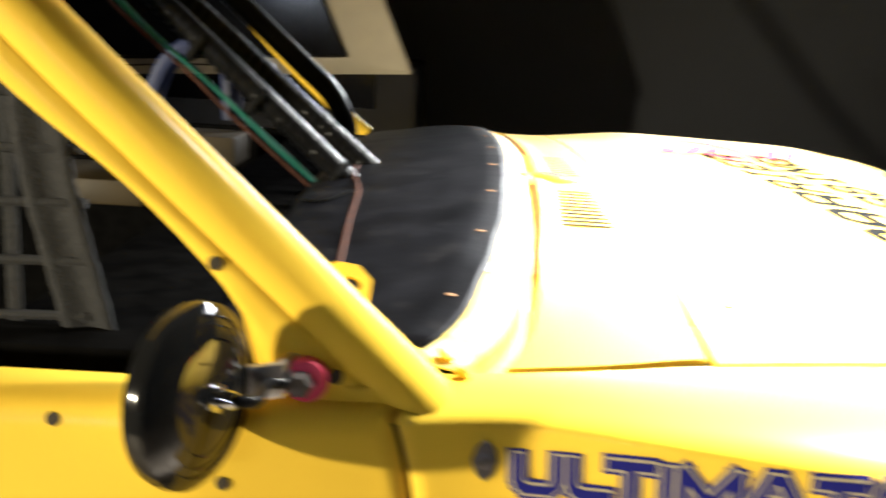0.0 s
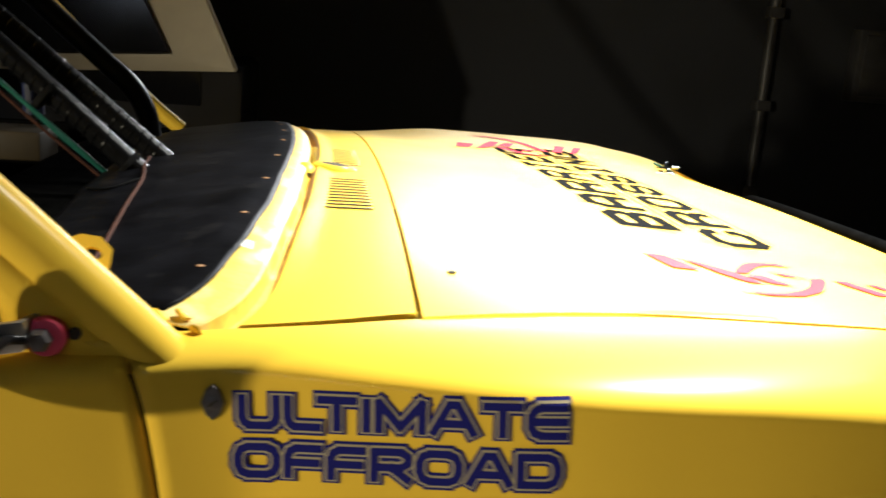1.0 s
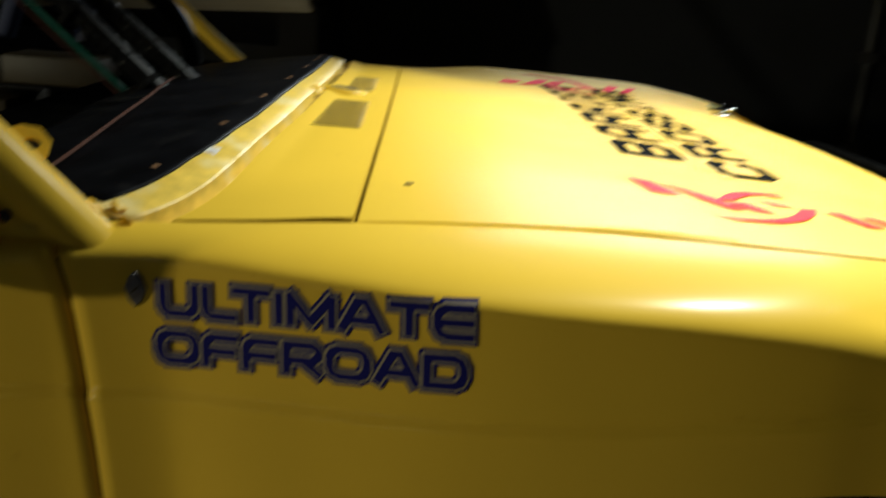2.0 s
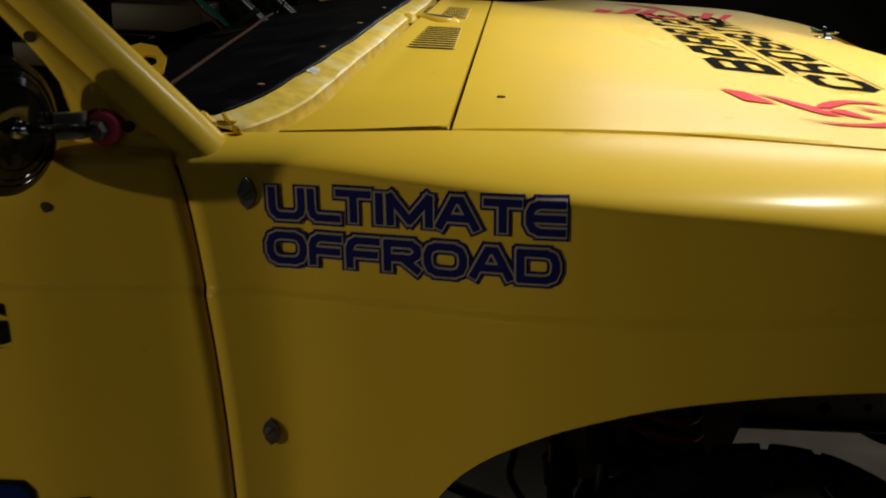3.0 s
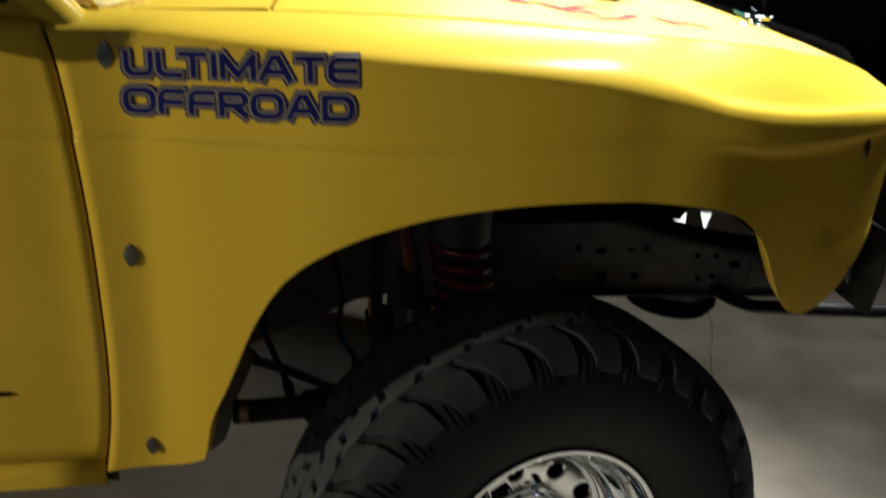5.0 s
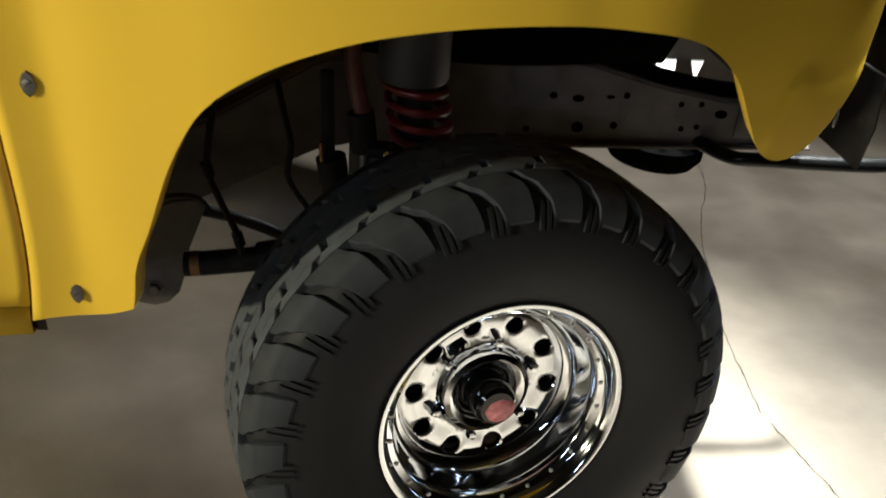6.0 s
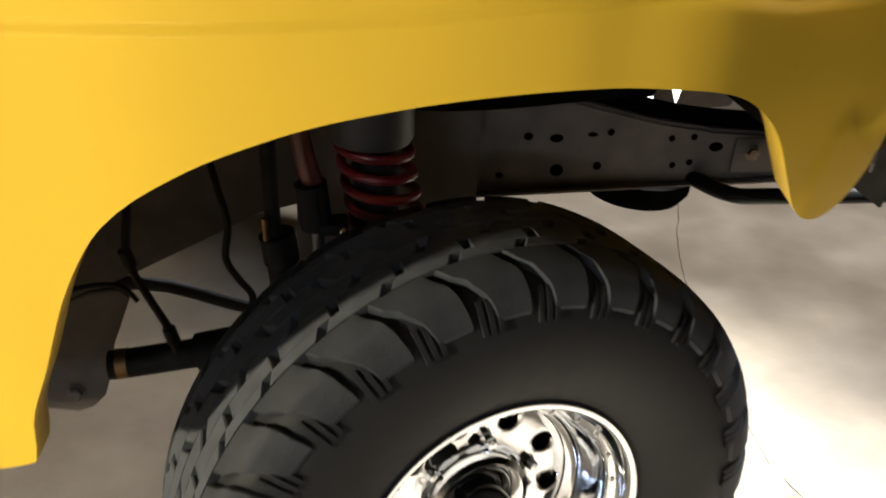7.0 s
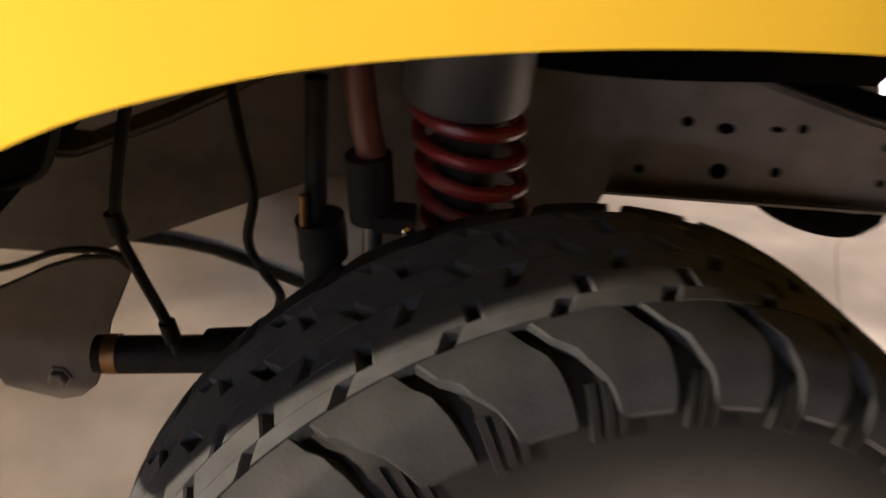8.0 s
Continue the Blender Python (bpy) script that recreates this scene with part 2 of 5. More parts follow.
Y_SIDE = [(-0.6, 1.02), (0.40, 1.022), (0.50, 1.034), (0.58, 1.046), (0.64, 1.047), (0.75, 1.027), (0.90, 1.001), (1.05, 1.0), (1.20, 1.016), (1.30, 1.043), (1.40, 1.078), (1.52, 1.128), (1.60, 1.172), (1.68, 1.230), (1.74, 1.295), (1.775, 1.36), (1.79, 1.42)]
Z_ARCH = [(0.545, 0.607), (0.712, 0.64), (0.724, 0.708), (0.75, 0.778), (0.787, 0.88), (0.828, 0.952), (0.893, 1.003), (0.966, 1.035), (1.03, 1.052), (1.125, 1.065), (1.23, 1.068), (1.33, 1.058), (1.385, 1.045), (1.424, 1.024), (1.469, 0.982), (1.508, 0.922), (1.545, 0.868), (1.575, 0.848), (1.61, 0.841), (1.65, 0.852), (1.69, 0.882), (1.73, 0.925), (1.76, 0.97), (1.79, 1.02)]
Y_HOOD = [(0.545, 1.098), (0.70, 1.118), (0.794, 1.138), (1.0, 1.165), (1.2, 1.158), (1.4, 1.16), (1.52, 1.20), (1.62, 1.275), (1.70, 1.36), (1.75, 1.43), (1.79, 1.50)]
Z_EDGE = [(0.545, 1.248), (0.80, 1.254), (1.0, 1.255), (1.2, 1.252), (1.4, 1.246), (1.5, 1.236), (1.6, 1.218), (1.68, 1.194), (1.74, 1.172), (1.79, 1.15)]
Z_TURN = [(0.545, 1.226), (0.68, 1.226), (0.80, 1.223), (0.95, 1.217), (1.1, 1.210), (1.22, 1.194), (1.30, 1.170), (1.36, 1.150), (1.43, 1.137), (1.50, 1.135), (1.60, 1.142), (1.70, 1.148), (1.79, 1.14)]
SEAM = [(0.60, 0.571), (0.70, 0.588), (0.80, 0.596), (0.93, 0.596), (1.025, 0.591), (1.115, 0.580), (1.195, 0.566), (1.24, 0.553)]


def ease(a, b, x):
    t = min(1, max(0, (x - a) / (b - a)))
    return t * t * (3 - 2 * t)


def far_lift(x, y):
    return 0.021 * ease(0.45, 0.73, y - MID) * ease(0.78, 1.05, x)


def hood_z(x, y):
    off = abs(y - MID) / 0.83
    edge, crown = lerp_table(Z_EDGE, min(x, 1.5)), lerp_table([(0.5, 0.055), (0.8, 0.048), (1.0, 0.032), (1.2, 0.019), (1.35, 0.014), (1.6, 0.016)], x)
    # the two halves meet in a low ridge on the middle line
    ridge = 0.38 * ease(0.80, 0.92, x)
    z = edge + crown * ((1 - ridge) * (1 - off * off) + ridge * (1 - off))
    # the far half stands a little higher
    z += far_lift(x, y)
    # low raised field in the middle of the hood
    z += 0.001 * ease(0.65, 0.59, abs(y - MID)) * ease(0.84, 0.93, x)
    if x > 1.44:
        z -= 0.8 * (x - 1.44) ** 2
    if x > 1.60:
        z -= 0.02 * ((x - 1.60) / 0.055) ** 2
    return z


SWELL = [(1.52, 0.88), (1.562, 0.935), (1.572, 0.968), (1.59, 0.979), (1.61, 0.968), (1.628, 0.952), (1.65, 0.947), (1.79, 0.955)]
CREASE = [(-0.6, 1.112), (0.58, 1.112), (0.82, 1.119), (1.02, 1.127), (1.22, 1.139), (1.36, 1.142), (1.45, 1.130), (1.55, 1.130), (1.65, 1.136), (1.79, 1.128)]


def side_y(x, z):
    """The outer skin's y at a height below the shoulder."""
    y = lerp_table(Y_SIDE, x)
    k = 0.075 + 0.02 * ease(1.4, 1.7, x)
    y += k * max(0, (1.05 - z) / 0.45) ** 1.6
    c = lerp_table(CREASE, x)
    lower = 1 - ease(c - 0.020, c + 0.006, z)
    y += 0.040 * ease(1.28, 1.56, x) * lower - 0.018 * ease(1.25, 1.42, x)
    # swollen foot of the front valance
    y -= 0.006 * ease(1.53, 1.57, x) * (1 - ease(-0.012, 0.009, z - lerp_table(SWELL, x)))
    # pressed body line
    y += 0.0055 * ease(c - 0.006, c + 0.004, z) + 0.05 * max(0, z - c)
    return y


def fender_section(x):
    zb, zt = lerp_table(Z_ARCH, x), lerp_table(Z_TURN, x)
    yh, zh = lerp_table(Y_HOOD, x), lerp_table(Z_EDGE, x)
    c = lerp_table(CREASE, x)
    zt = max(zt, c + 0.006)
    row = [(x, side_y(x, z), z) for z in span(zb, c - 0.010, 26) + span(c - 0.007, min(c + 0.007, zt - 0.002), 6) + span(min(c + 0.009, zt - 0.001), zt, 7)]
    ys = side_y(x, zt)
    flat = 0.6 * ease(1.18, 1.40, x)
    for k in range(1, 15):
        a = math.pi / 2 * k / 14
        u, v = 1 - math.cos(a), math.sin(a)
        v += flat * (u - v) * ease(0, 0.25, u)
        row.append((x, ys + (yh - ys) * u, zt + (zh - zt) * v))
    row.append((x, yh + 0.002, zh - 0.014))
    out = []
    for px, y, z in row:
        if px < 0.72:
            px += (lerp_table(SEAM, z) + 0.0022 - 0.545) * (1 - ease(0.545, 0.72, px))
        out.append((px, y, z))
    return out


def mirrored(row):
    return [(x, 2 * MID - y, z + far_lift(x, 2 * MID - y) * ease(1.0, 1.2, z)) for x, y, z in row]


xs = span(0.545, 0.70, 12) + span(0.706, 0.83, 22) + span(0.845, 1.34, 34) + span(1.352, 1.56, 26) + span(1.57, 1.79, 24)
for far in (False, True):
    bm = bmesh.new()
    rows = [fender_section(x) for x in xs]
    rows = [[(r[0][0] + 0.006, r[0][1] + 0.036 + 0.02 * ease(1.38, 1.46, r[0][0]), r[0][2] + 0.006)] + r for r in rows]
    grid(bm, [mirrored(r) for r in rows] if far else rows)
    part("front_fender", bm, YELLOW, truck, "yellow painted fibreglass front fender with a wide wheel arch" if not far else "", thick=0.004, angle=60, out=(0, 1 if far else -1, 0.2))

HOOD_FRONT = 1.655


def hood_rear(y):
    return 0.797 + 0.013 * (1 - (abs(y - MID) / 0.82) ** 2)


def edged(n, e):
    """Even steps from 0 to 1 with one close to each end."""
    return [0, e] + [k / n for k in range(1, n)] + [1 - e, 1]


def hood_gap(x):
    return 0.0007 + 0.0028 * ease(0.98, 1.2, x)


bm = bmesh.new()
rows = []
us, vs = edged(60, 0.0016), edged(84, 0.0009)
for j, v in enumerate(vs):
    v = -1 + 2 * v
    row = []
    for i, u in enumerate(us):
        y = MID + v * 0.81
        x = hood_rear(y) + (HOOD_FRONT - hood_rear(y)) * u
        half = MID - lerp_table(Y_HOOD, x) - hood_gap(x)
        y = MID + v * half
        z = hood_z(x, y)
        if i == 0:
            z -= 0.003
        if j in (0, len(vs) - 1):
            z -= 0.003 * ease(0.98, 1.2, x)
        row.append((x, y, z))
    rows.append(row)
grid(bm, rows)
hood = part("hood", bm, YELLOW, truck, "yellow hood with black lettering and red flashes", thick=0.012, angle=60)

bm = bmesh.new()
rows = []
for j in range(41):
    y = MID + (-1 + 2 * j / 40) * 0.60
    z = hood_z(HOOD_FRONT, y)
    rows.append([(HOOD_FRONT + 0.001, y, z - 0.016), (HOOD_FRONT + 0.014, y, z - 0.03), (1.70, y, z - 0.10), (1.714, y, 1.02), (1.708, y, 0.93)])
grid(bm, rows)
part("nose_panel", bm, YELLOW, truck, thick=0.004, out=(1, 0, 0))

# cowl, flange and dash sheet
RIM = [(1.098, 0.560), (1.15, 0.592), (1.227, 0.615), (1.457, 0.650), (1.664, 0.664), (1.833, 0.672), (1.955, 0.674)]


def rim_x(y):
    return lerp_table(RIM, MID - abs(y - MID))


bm = bmesh.new()
rows = []
us, vs = edged(12, 0.012), edged(80, 0.0009)
for j, v in enumerate(vs):
    v = -1 + 2 * v
    row = []
    for i, u in enumerate(us):
        y = MID + v * 0.826
        a, b = rim_x(y) + 0.040 + 0.012 * ease(1.45, 1.15, MID - abs(y - MID)), hood_rear(y) - 0.002
        x = a + (b - a) * u
        half = MID - lerp_table(Y_HOOD, x) - 0.009
        y = MID + v * half
        z = hood_z(x, y) + 0.0055 * ease(0.030, 0.0, x - a) * ease(1.12, 1.35, MID - abs(y - MID))
        if j in (0, len(vs) - 1) or i in (0, len(us) - 1):
            z -= 0.004
        row.append((x, y, z))
    rows.append(row)
grid(bm, rows)
cowl = part("cowl_panel", bm, YELLOW, truck, "yellow cowl panel with louvred vents", thick=0.010, angle=60)
bm = bmesh.new()
rows = []
for j in range(101):
    y = MID + (-1 + 2 * j / 100) * 0.852
    x0 = rim_x(y)
    z = hood_z(x0, y)
    wob = 0.0006 * noise.noise(Vector((y * 30, 3, 0)))
    wide = 0.022 + 0.012 * ease(1.45, 1.15, MID - abs(y - MID))
    rows.append([(x0 - 0.03, y, z + 0.012), (x0 - 0.012, y, z + 0.0125 + wob), (x0 - 0.002, y, z + 0.0125 + wob), (x0 + wide * 0.5, y, z + 0.0098 + wob), (x0 + wide, y, z + 0.0062 + wob), (x0 + wide + 0.0022, y, z + 0.004), (x0 + wide + 0.003, y, z - 0.004), (x0 + wide + 0.006, y, z - 0.011), (x0 + wide + 0.016, y, z - 0.012), (x0 + wide + 0.0175, y, z - 0.006)])
grid(bm, rows)
part("windscreen_flange", bm, WORN_LIT_YELLOW, truck, "yellow windscreen flange with chipped paint", thick=0.002, angle=28)
# Brown strip painted in for the shade of the gap behind the cowl.
bm = bmesh.new()
rows = []
for j in range(101):
    y = MID + (-1 + 2 * j / 100) * 0.62
    near = MID - abs(y - MID)
    a = rim_x(y) + 0.0395 + 0.012 * ease(1.45, 1.15, near) + 0.0006 * noise.noise(Vector((y * 40, 8, 0)))
    z = hood_z(a, y) - 0.004 + 0.0076 * ease(1.33, 1.62, near)
    rows.append([(a, y, z), (a - 0.002, y, z - 0.001), (a - 0.004, y, z - 0.004), (a - 0.009, y, z - 0.014)])
grid(bm, rows)
part("cowl_gap_shade", bm, CHIP_SHADE_BROWN, truck, "brown strip painted as the shade behind the cowl lip")


def dash_z(x, y):
    """Top of the sheet on the dashboard, falling towards the seats."""
    x0 = rim_x(y)
    return hood_z(x0, y) + 0.0148 - 0.16 * max(0, x0 - x - 0.03) + 0.0025 * noise.noise(Vector((x * 11, y * 9, 0))) * ease(0, 0.05, x0 - x)


bm = bmesh.new()
rows = []
for j in range(81):
    y = MID + (-1 + 2 * j / 80) * 0.835
    x0 = rim_x(y) - 0.001 + 0.0018 * noise.noise(Vector((y * 14, 1, 0)))
    z0 = hood_z(rim_x(y), y)
    x9 = 0.392 + 0.004 * noise.noise(Vector((y * 9, 5, 0)))
    rows.append([(x, y, dash_z(x, y)) for x in [x9 + (x0 - x9) * i / 30 for i in range(31)]])
grid(bm, rows)
part("dash_sheet", bm, BLACK_SHEET, truck, "scuffed black sheet covering the dashboard", thick=0.003)
for k in range(9):
    y = 1.22 + k * 0.18
    bm = bmesh.new()
    x = rim_x(y) - 0.022
    lathe(bm, [(0.0042, 0.0), (0.004, 0.0004), (0.002, 0.0008), (0.0005, 0.0009)], pose(x, y, dash_z(x, y) + 0.0002), 12)
    part("rivet", bm, CHIP_SHADE_BROWN, truck)
# chipped paint on the flange
for x, y, r, mat in ((0.633, 1.296, 0.010, CHIP_WHITE), (0.645, 1.56, 0.009, CHIP_SHADE_BROWN), (0.613, 1.16, 0.005, CHIP_WHITE), (0.592, 1.12, 0.008, CHIP_SHADE_BROWN), (0.655, 1.70, 0.005, CHIP_SHADE_BROWN), (0.603, 1.20, 0.004, CHIP_SHADE_BROWN)):
    bm = bmesh.new()
    ring = [(r * (1 + 0.5 * noise.noise(Vector((k * 1.7, y * 9, 0)))) * math.cos(2 * math.pi * k / 11), 1.3 * r * (1 + 0.5 * noise.noise(Vector((k * 1.7, y * 9, 4)))) * math.sin(2 * math.pi * k / 11)) for k in range(11)]
    spots = []
    for u, v in ring:
        d = min(x + u - rim_x(y + v), 0.024)
        spots.append(bm.verts.new((rim_x(y + v) + d, y + v, hood_z(rim_x(y + v), y + v) + 0.0140 - 0.3 * max(0, d + 0.002))))
    bm.faces.new(spots)
    part("paint_chip", bm, mat, truck, smooth=False)
# vents: two fields of slots beside a domed cap
for y0, n in ((1.50, 11), (1.80, 11)):
    for k in range(n):
        y = y0 + k * 0.0175
        rows = []
        bm = bmesh.new()
        for x in span(0.700, 0.778, 8):
            z = hood_z(x, y)
            rows.append([(x, y - 0.0049, z + 0.0003), (x, y - 0.001, z + 0.0009), (x, y + 0.0044, z + 0.0008), (x, y + 0.0051, z + 0.0003)])
        grid(bm, rows)
        part("vent_louvre", bm, YELLOW, truck, thick=0.001)
        # Flat dark strip stands for the shade inside the slot.
        bm = bmesh.new()
        grid(bm, [[(x, y - 0.0112, hood_z(x, y) + 0.0008), (x, y - 0.0053, hood_z(x, y) + 0.0010)] for x in span(0.702, 0.776, 4)])
        part("vent_slot", bm, DARK_GAP, truck, thick=0.0008)
bm = bmesh.new()
lathe(bm, [(0.030, -0.004), (0.028, 0.003), (0.023, 0.007), (0.019, 0.007), (0.016, 0.002), (0.012, -0.003), (0.001, -0.004)], pose(0.735, 1.752, hood_z(0.735, 1.752), 0, 6, 0) @ Matrix.Diagonal((1.25, 0.9, 1, 1)), 28)
cap = part("cowl_cap", bm, YELLOW, truck)
# Dark disc, flush with the rim, painted as the shade in the cap's hole.
bm = bmesh.new()
lathe(bm, [(0.0185, 0.0072), (0.012, 0.0074), (0.001, 0.0074)], pose(0.735, 1.752, hood_z(0.735, 1.752), 0, 6, 0) @ Matrix.Diagonal((1.25, 0.9, 1, 1)), 28)
part("cap_hole", bm, DARK_GAP, cap)
bm = bmesh.new()
lathe(bm, [(0.018, -0.003), (0.012, 0.006), (0.006, 0.010), (0.001, 0.011)], pose(0.69, 1.735, hood_z(0.69, 1.735)), 20)
part("cowl_knob", bm, YELLOW, truck)
bm = bmesh.new()
lathe(bm, [(0.0045, 0), (0.0045, 0.0012), (0.001, 0.0014)], pose(0.843, 1.261, hood_z(0.843, 1.261)), 14)
part("hood_rivet", bm, DARK_GAP, truck)

# door, sill
bm = bmesh.new()
rows = []
for i in range(57):
    row = []
    for z in span(0.632, 1.102, 16) + span(1.106, 1.118, 5) + span(1.122, 1.232, 8):
        x1 = lerp_table(SEAM, z) - 0.0022
        x = -0.9 + (x1 + 0.9) * (i / 56) ** 0.6
        row.append((x, side_y(min(x, 0.56), z), z))
    x, y, z = row[-1]
    row += [(x, y + 0.008, 1.240), (x, y + 0.022, 1.2425), (x, y + 0.05, 1.2425)]
    rows.append(row)
grid(bm, rows)
door = part("door", bm, YELLOW, truck, "yellow door with black and blue decals", thick=0.004, angle=60, out=(0, -1, 0))
bm = bmesh.new()
rows = []
for x in span(-0.9, 0.572, 20):
    y = side_y(min(x, 0.56), 0.62)
    rows.append([(x, y + 0.001, 0.6285), (x, y + 0.0, 0.605), (x, y + 0.002, 0.585), (x, y + 0.05, 0.578)])
grid(bm, rows)
part("door_sill", bm, YELLOW, truck, thick=0.003, out=(0, -1, 0))
bm = bmesh.new()
grid(bm, [[(lerp_table(SEAM, z) + d, side_y(0.56, z) + 0.009, z) for d in (-0.014, 0.014)] for z in span(0.58, 1.238, 24)])
part("door_gap", bm, DARK_GAP, truck)
bm = bmesh.new()
grid(bm, [[(x, lerp_table(Y_HOOD, x) + d, lerp_table(Z_EDGE, x) - 0.013) for d in (-0.012, 0.012)] for x in span(0.56, 1.64, 40)])
part("hood_gap", bm, DARK_GAP, truck)

# windscreen pillars
def pillar_line(x):
    return 1.480 - (x - 0.316) * 0.925


bm = bmesh.new()
tube(bm, [(x - 0.004, y, z - 0.0045) for x, y, z in ((0.592, 1.085, 1.222), (0.56, 1.083, pillar_line(0.56)), (0.40, 1.083, pillar_line(0.40)), (0.25, 1.087, pillar_line(0.25)), (-0.15, 1.117, pillar_line(-0.15)))], 0.0245, 24, 6)
part("pillar_tube", bm, YELLOW, truck)
bm = bmesh.new()
tube(bm, [(0.375, 2.80, 1.232), (0.305, 2.80, 1.288), (0.171, 2.80, 1.407), (0.068, 2.80, 1.510), (-0.25, 2.78, 1.83)], 0.019, 12, 5)
part("pillar_tube", bm, YELLOW, truck, "worn yellow pillar edge")
bm = bmesh.new()
LOW = [(-0.2, 1.885), (0.289, 1.445), (0.361, 1.390), (0.42, 1.330), (0.45, 1.287), (0.458, 1.262), (0.462, 1.236)]
rows = []
for k in range(33):
    # along the pillar, from top to foot
    t = k / 32
    xl = -0.2 + 0.662 * t ** 0.8
    zl = lerp_table(LOW, xl)
    xu = -0.16 + 0.722 * t ** 0.8
    zu = pillar_line(xu) - 0.025
    row = []
    for s in span(0, 1, 8):
        x, z = xl + (xu - xl) * s, zl + (zu - zl) * s
        row.append((x, 1.064 - 0.004 * math.sin(math.pi * s) + (0.012 if s == 0 else 0) + 0.05 * ease(0.3, -0.2, x), z))
    rows.append(row)
grid(bm, rows)
part("pillar_cover", bm, YELLOW, truck, "yellow flat cover plate along the windscreen pillar", thick=0.003, angle=60, out=(0, -1, 0))
bm = bmesh.new()
grid(bm, [[(x, 1.0605 + 0.002 * ease(1.26, 1.23, z), z) for x in span(0.462, 0.556 + (1.245 - z) * 0.35, 6)] for z in span(1.225, 1.252, 5)])
part("pillar_foot", bm, YELLOW, truck, thick=0.003, out=(0, -1, 0))
# lug on the pillar
bm = bmesh.new()
ring = [(-0.02, -0.03), (0.008, -0.026), (0.022, -0.008), (0.020, 0.01), (0.006, 0.02), (-0.012, 0.018), (-0.03, 0.004)]
M = pose(0.513, 1.112, 1.309, 52, 14, 4) @ Matrix.Scale(0.85, 4)
outer = [Vector((a, b, 0)) for a, b in ring]
inner = [Vector((0.004 + 0.0085 * math.cos(q), 0.001 + 0.0065 * math.sin(q), 0)) for q in [2 * math.pi * k / 14 for k in range(14)]]
vo = [[bm.verts.new(M @ (p + Vector((0, 0, h)))) for p in outer] for h in (0, 0.005)]
vi = [[bm.verts.new(M @ (p + Vector((0, 0, h)))) for p in inner] for h in (0, 0.005)]
for s in (0, 1):
    es = [bm.edges.new((vo[s][k], vo[s][(k + 1) % 7])) for k in range(7)] + [bm.edges.new((vi[s][k], vi[s][(k + 1) % 14])) for k in range(14)]
    bmesh.ops.triangle_fill(bm, edges=es, use_beauty=True)
for v, n in ((vo, 7), (vi, 14)):
    for k in range(n):
        bm.faces.new((v[0][k], v[0][(k + 1) % n], v[1][(k + 1) % n], v[1][k]))
part("pillar_lug", bm, YELLOW, truck, "yellow lug with a round hole", smooth=False)
# weld scars at the pillar's foot
for k, (x, y, z) in enumerate([(0.590, 1.112, 1.260), (0.572, 1.104, 1.262), (0.602, 1.098, 1.252)]):
    bm = bmesh.new()
    bmesh.ops.create_icosphere(bm, subdivisions=2, radius=0.0058, matrix=pose(x, y, z, 0, 35, 20 * k) @ Matrix.Diagonal((1.3, 0.8, 0.5, 1)))
    for v in bm.verts:
        v.co += 0.004 * noise.noise_vector(v.co * 90)
    part("weld_seam", bm, YELLOW, truck, "rough painted weld")
# dark discs that stand for the shade inside holes in the skin
for x, y, z in ((0.431, 1.0592, 1.334), (0.514, 1.0572, 1.259), (0.442, side_y(0.442, 1.187) - 0.0002, 1.187), (0.330, side_y(0.33, 1.228) - 0.0002, 1.228)):
    bm = bmesh.new()
    lathe(bm, [(0.0050, -0.003), (0.0050, 0.0003), (0.0035, 0.0004), (0.0005, 0.0004)], pose(x, y, z, 90, 0, 0), 16)
    part("bolt_hole", bm, DARK_GAP, truck)


# ---------------------------------------------------------------- decals
def text_mesh(body, spread, shear=0.0):
    """The built-in font's letters as a flat mesh with many small faces, scaled to a box 1 wide and 1 high."""
    cu = bpy.data.curves.new("lettering", "FONT")
    cu.body, cu.offset, cu.resolution_u, cu.fill_mode, cu.shear = body, spread, 4, "FRONT", shear
    ob = new("lettering", cu)
    me = bpy.data.meshes.new_from_object(ob.evaluated_get(bpy.context.evaluated_depsgraph_get()))
    bpy.data.objects.remove(ob)
    bm = bmesh.new()
    bm.from_mesh(me)
    return bm


def letters(name, body, place, parent, box_size, spreads, label):
    """Stacked outlines of one word, laid on a surface by place(u, v, lift)."""
    top = None
    size = None
    for level, (spread, ink) in enumerate(spreads):
        bm = text_mesh(body, spread)
        if size is None:
            us = [v.co.x for v in bm.verts]
            vs = [v.co.y for v in bm.verts]
            size = (min(us), max(us), min(vs), max(vs))
        u0, u1, v0, v1 = size
        bmesh.ops.subdivide_edges(bm, edges=[e for e in bm.edges if e.calc_length() > 0.18], cuts=2)
        bmesh.ops.triangulate(bm, faces=bm.faces)
        for v in bm.verts:
            v.co = place((v.co.x - u0) / (u1 - u0) * box_size[0], (v.co.y - v0) / (v1 - v0) * box_size[1], 0.0007 + 0.0006 * level)
        ob = part(name, bm, ink, parent if top is None else top, label if top is None else "", smooth=False)
        top = top or ob


def skin_y(x, z):
    """The skin's y, with the rounded shoulder above the flat of the side."""
    zt, yh, zh = lerp_table(Z_TURN, x), lerp_table(Y_HOOD, x), lerp_table(Z_EDGE, x)
    if z <= zt:
        return side_y(x, z)
    f = min(1, (z - zt) / (zh - zt))
    ys = side_y(x, zt)
    return ys + (yh - ys) * (1 - math.sqrt(1 - f * f))


def side_place(x0, z0, tilt):
    c, s = math.cos(tilt), math.sin(tilt)

    def place(u, v, lift):
        x, z = x0 + u * c - v * s, z0 + u * s + v * c
        return Vector((x, skin_y(x, z) - lift, z))
    return place


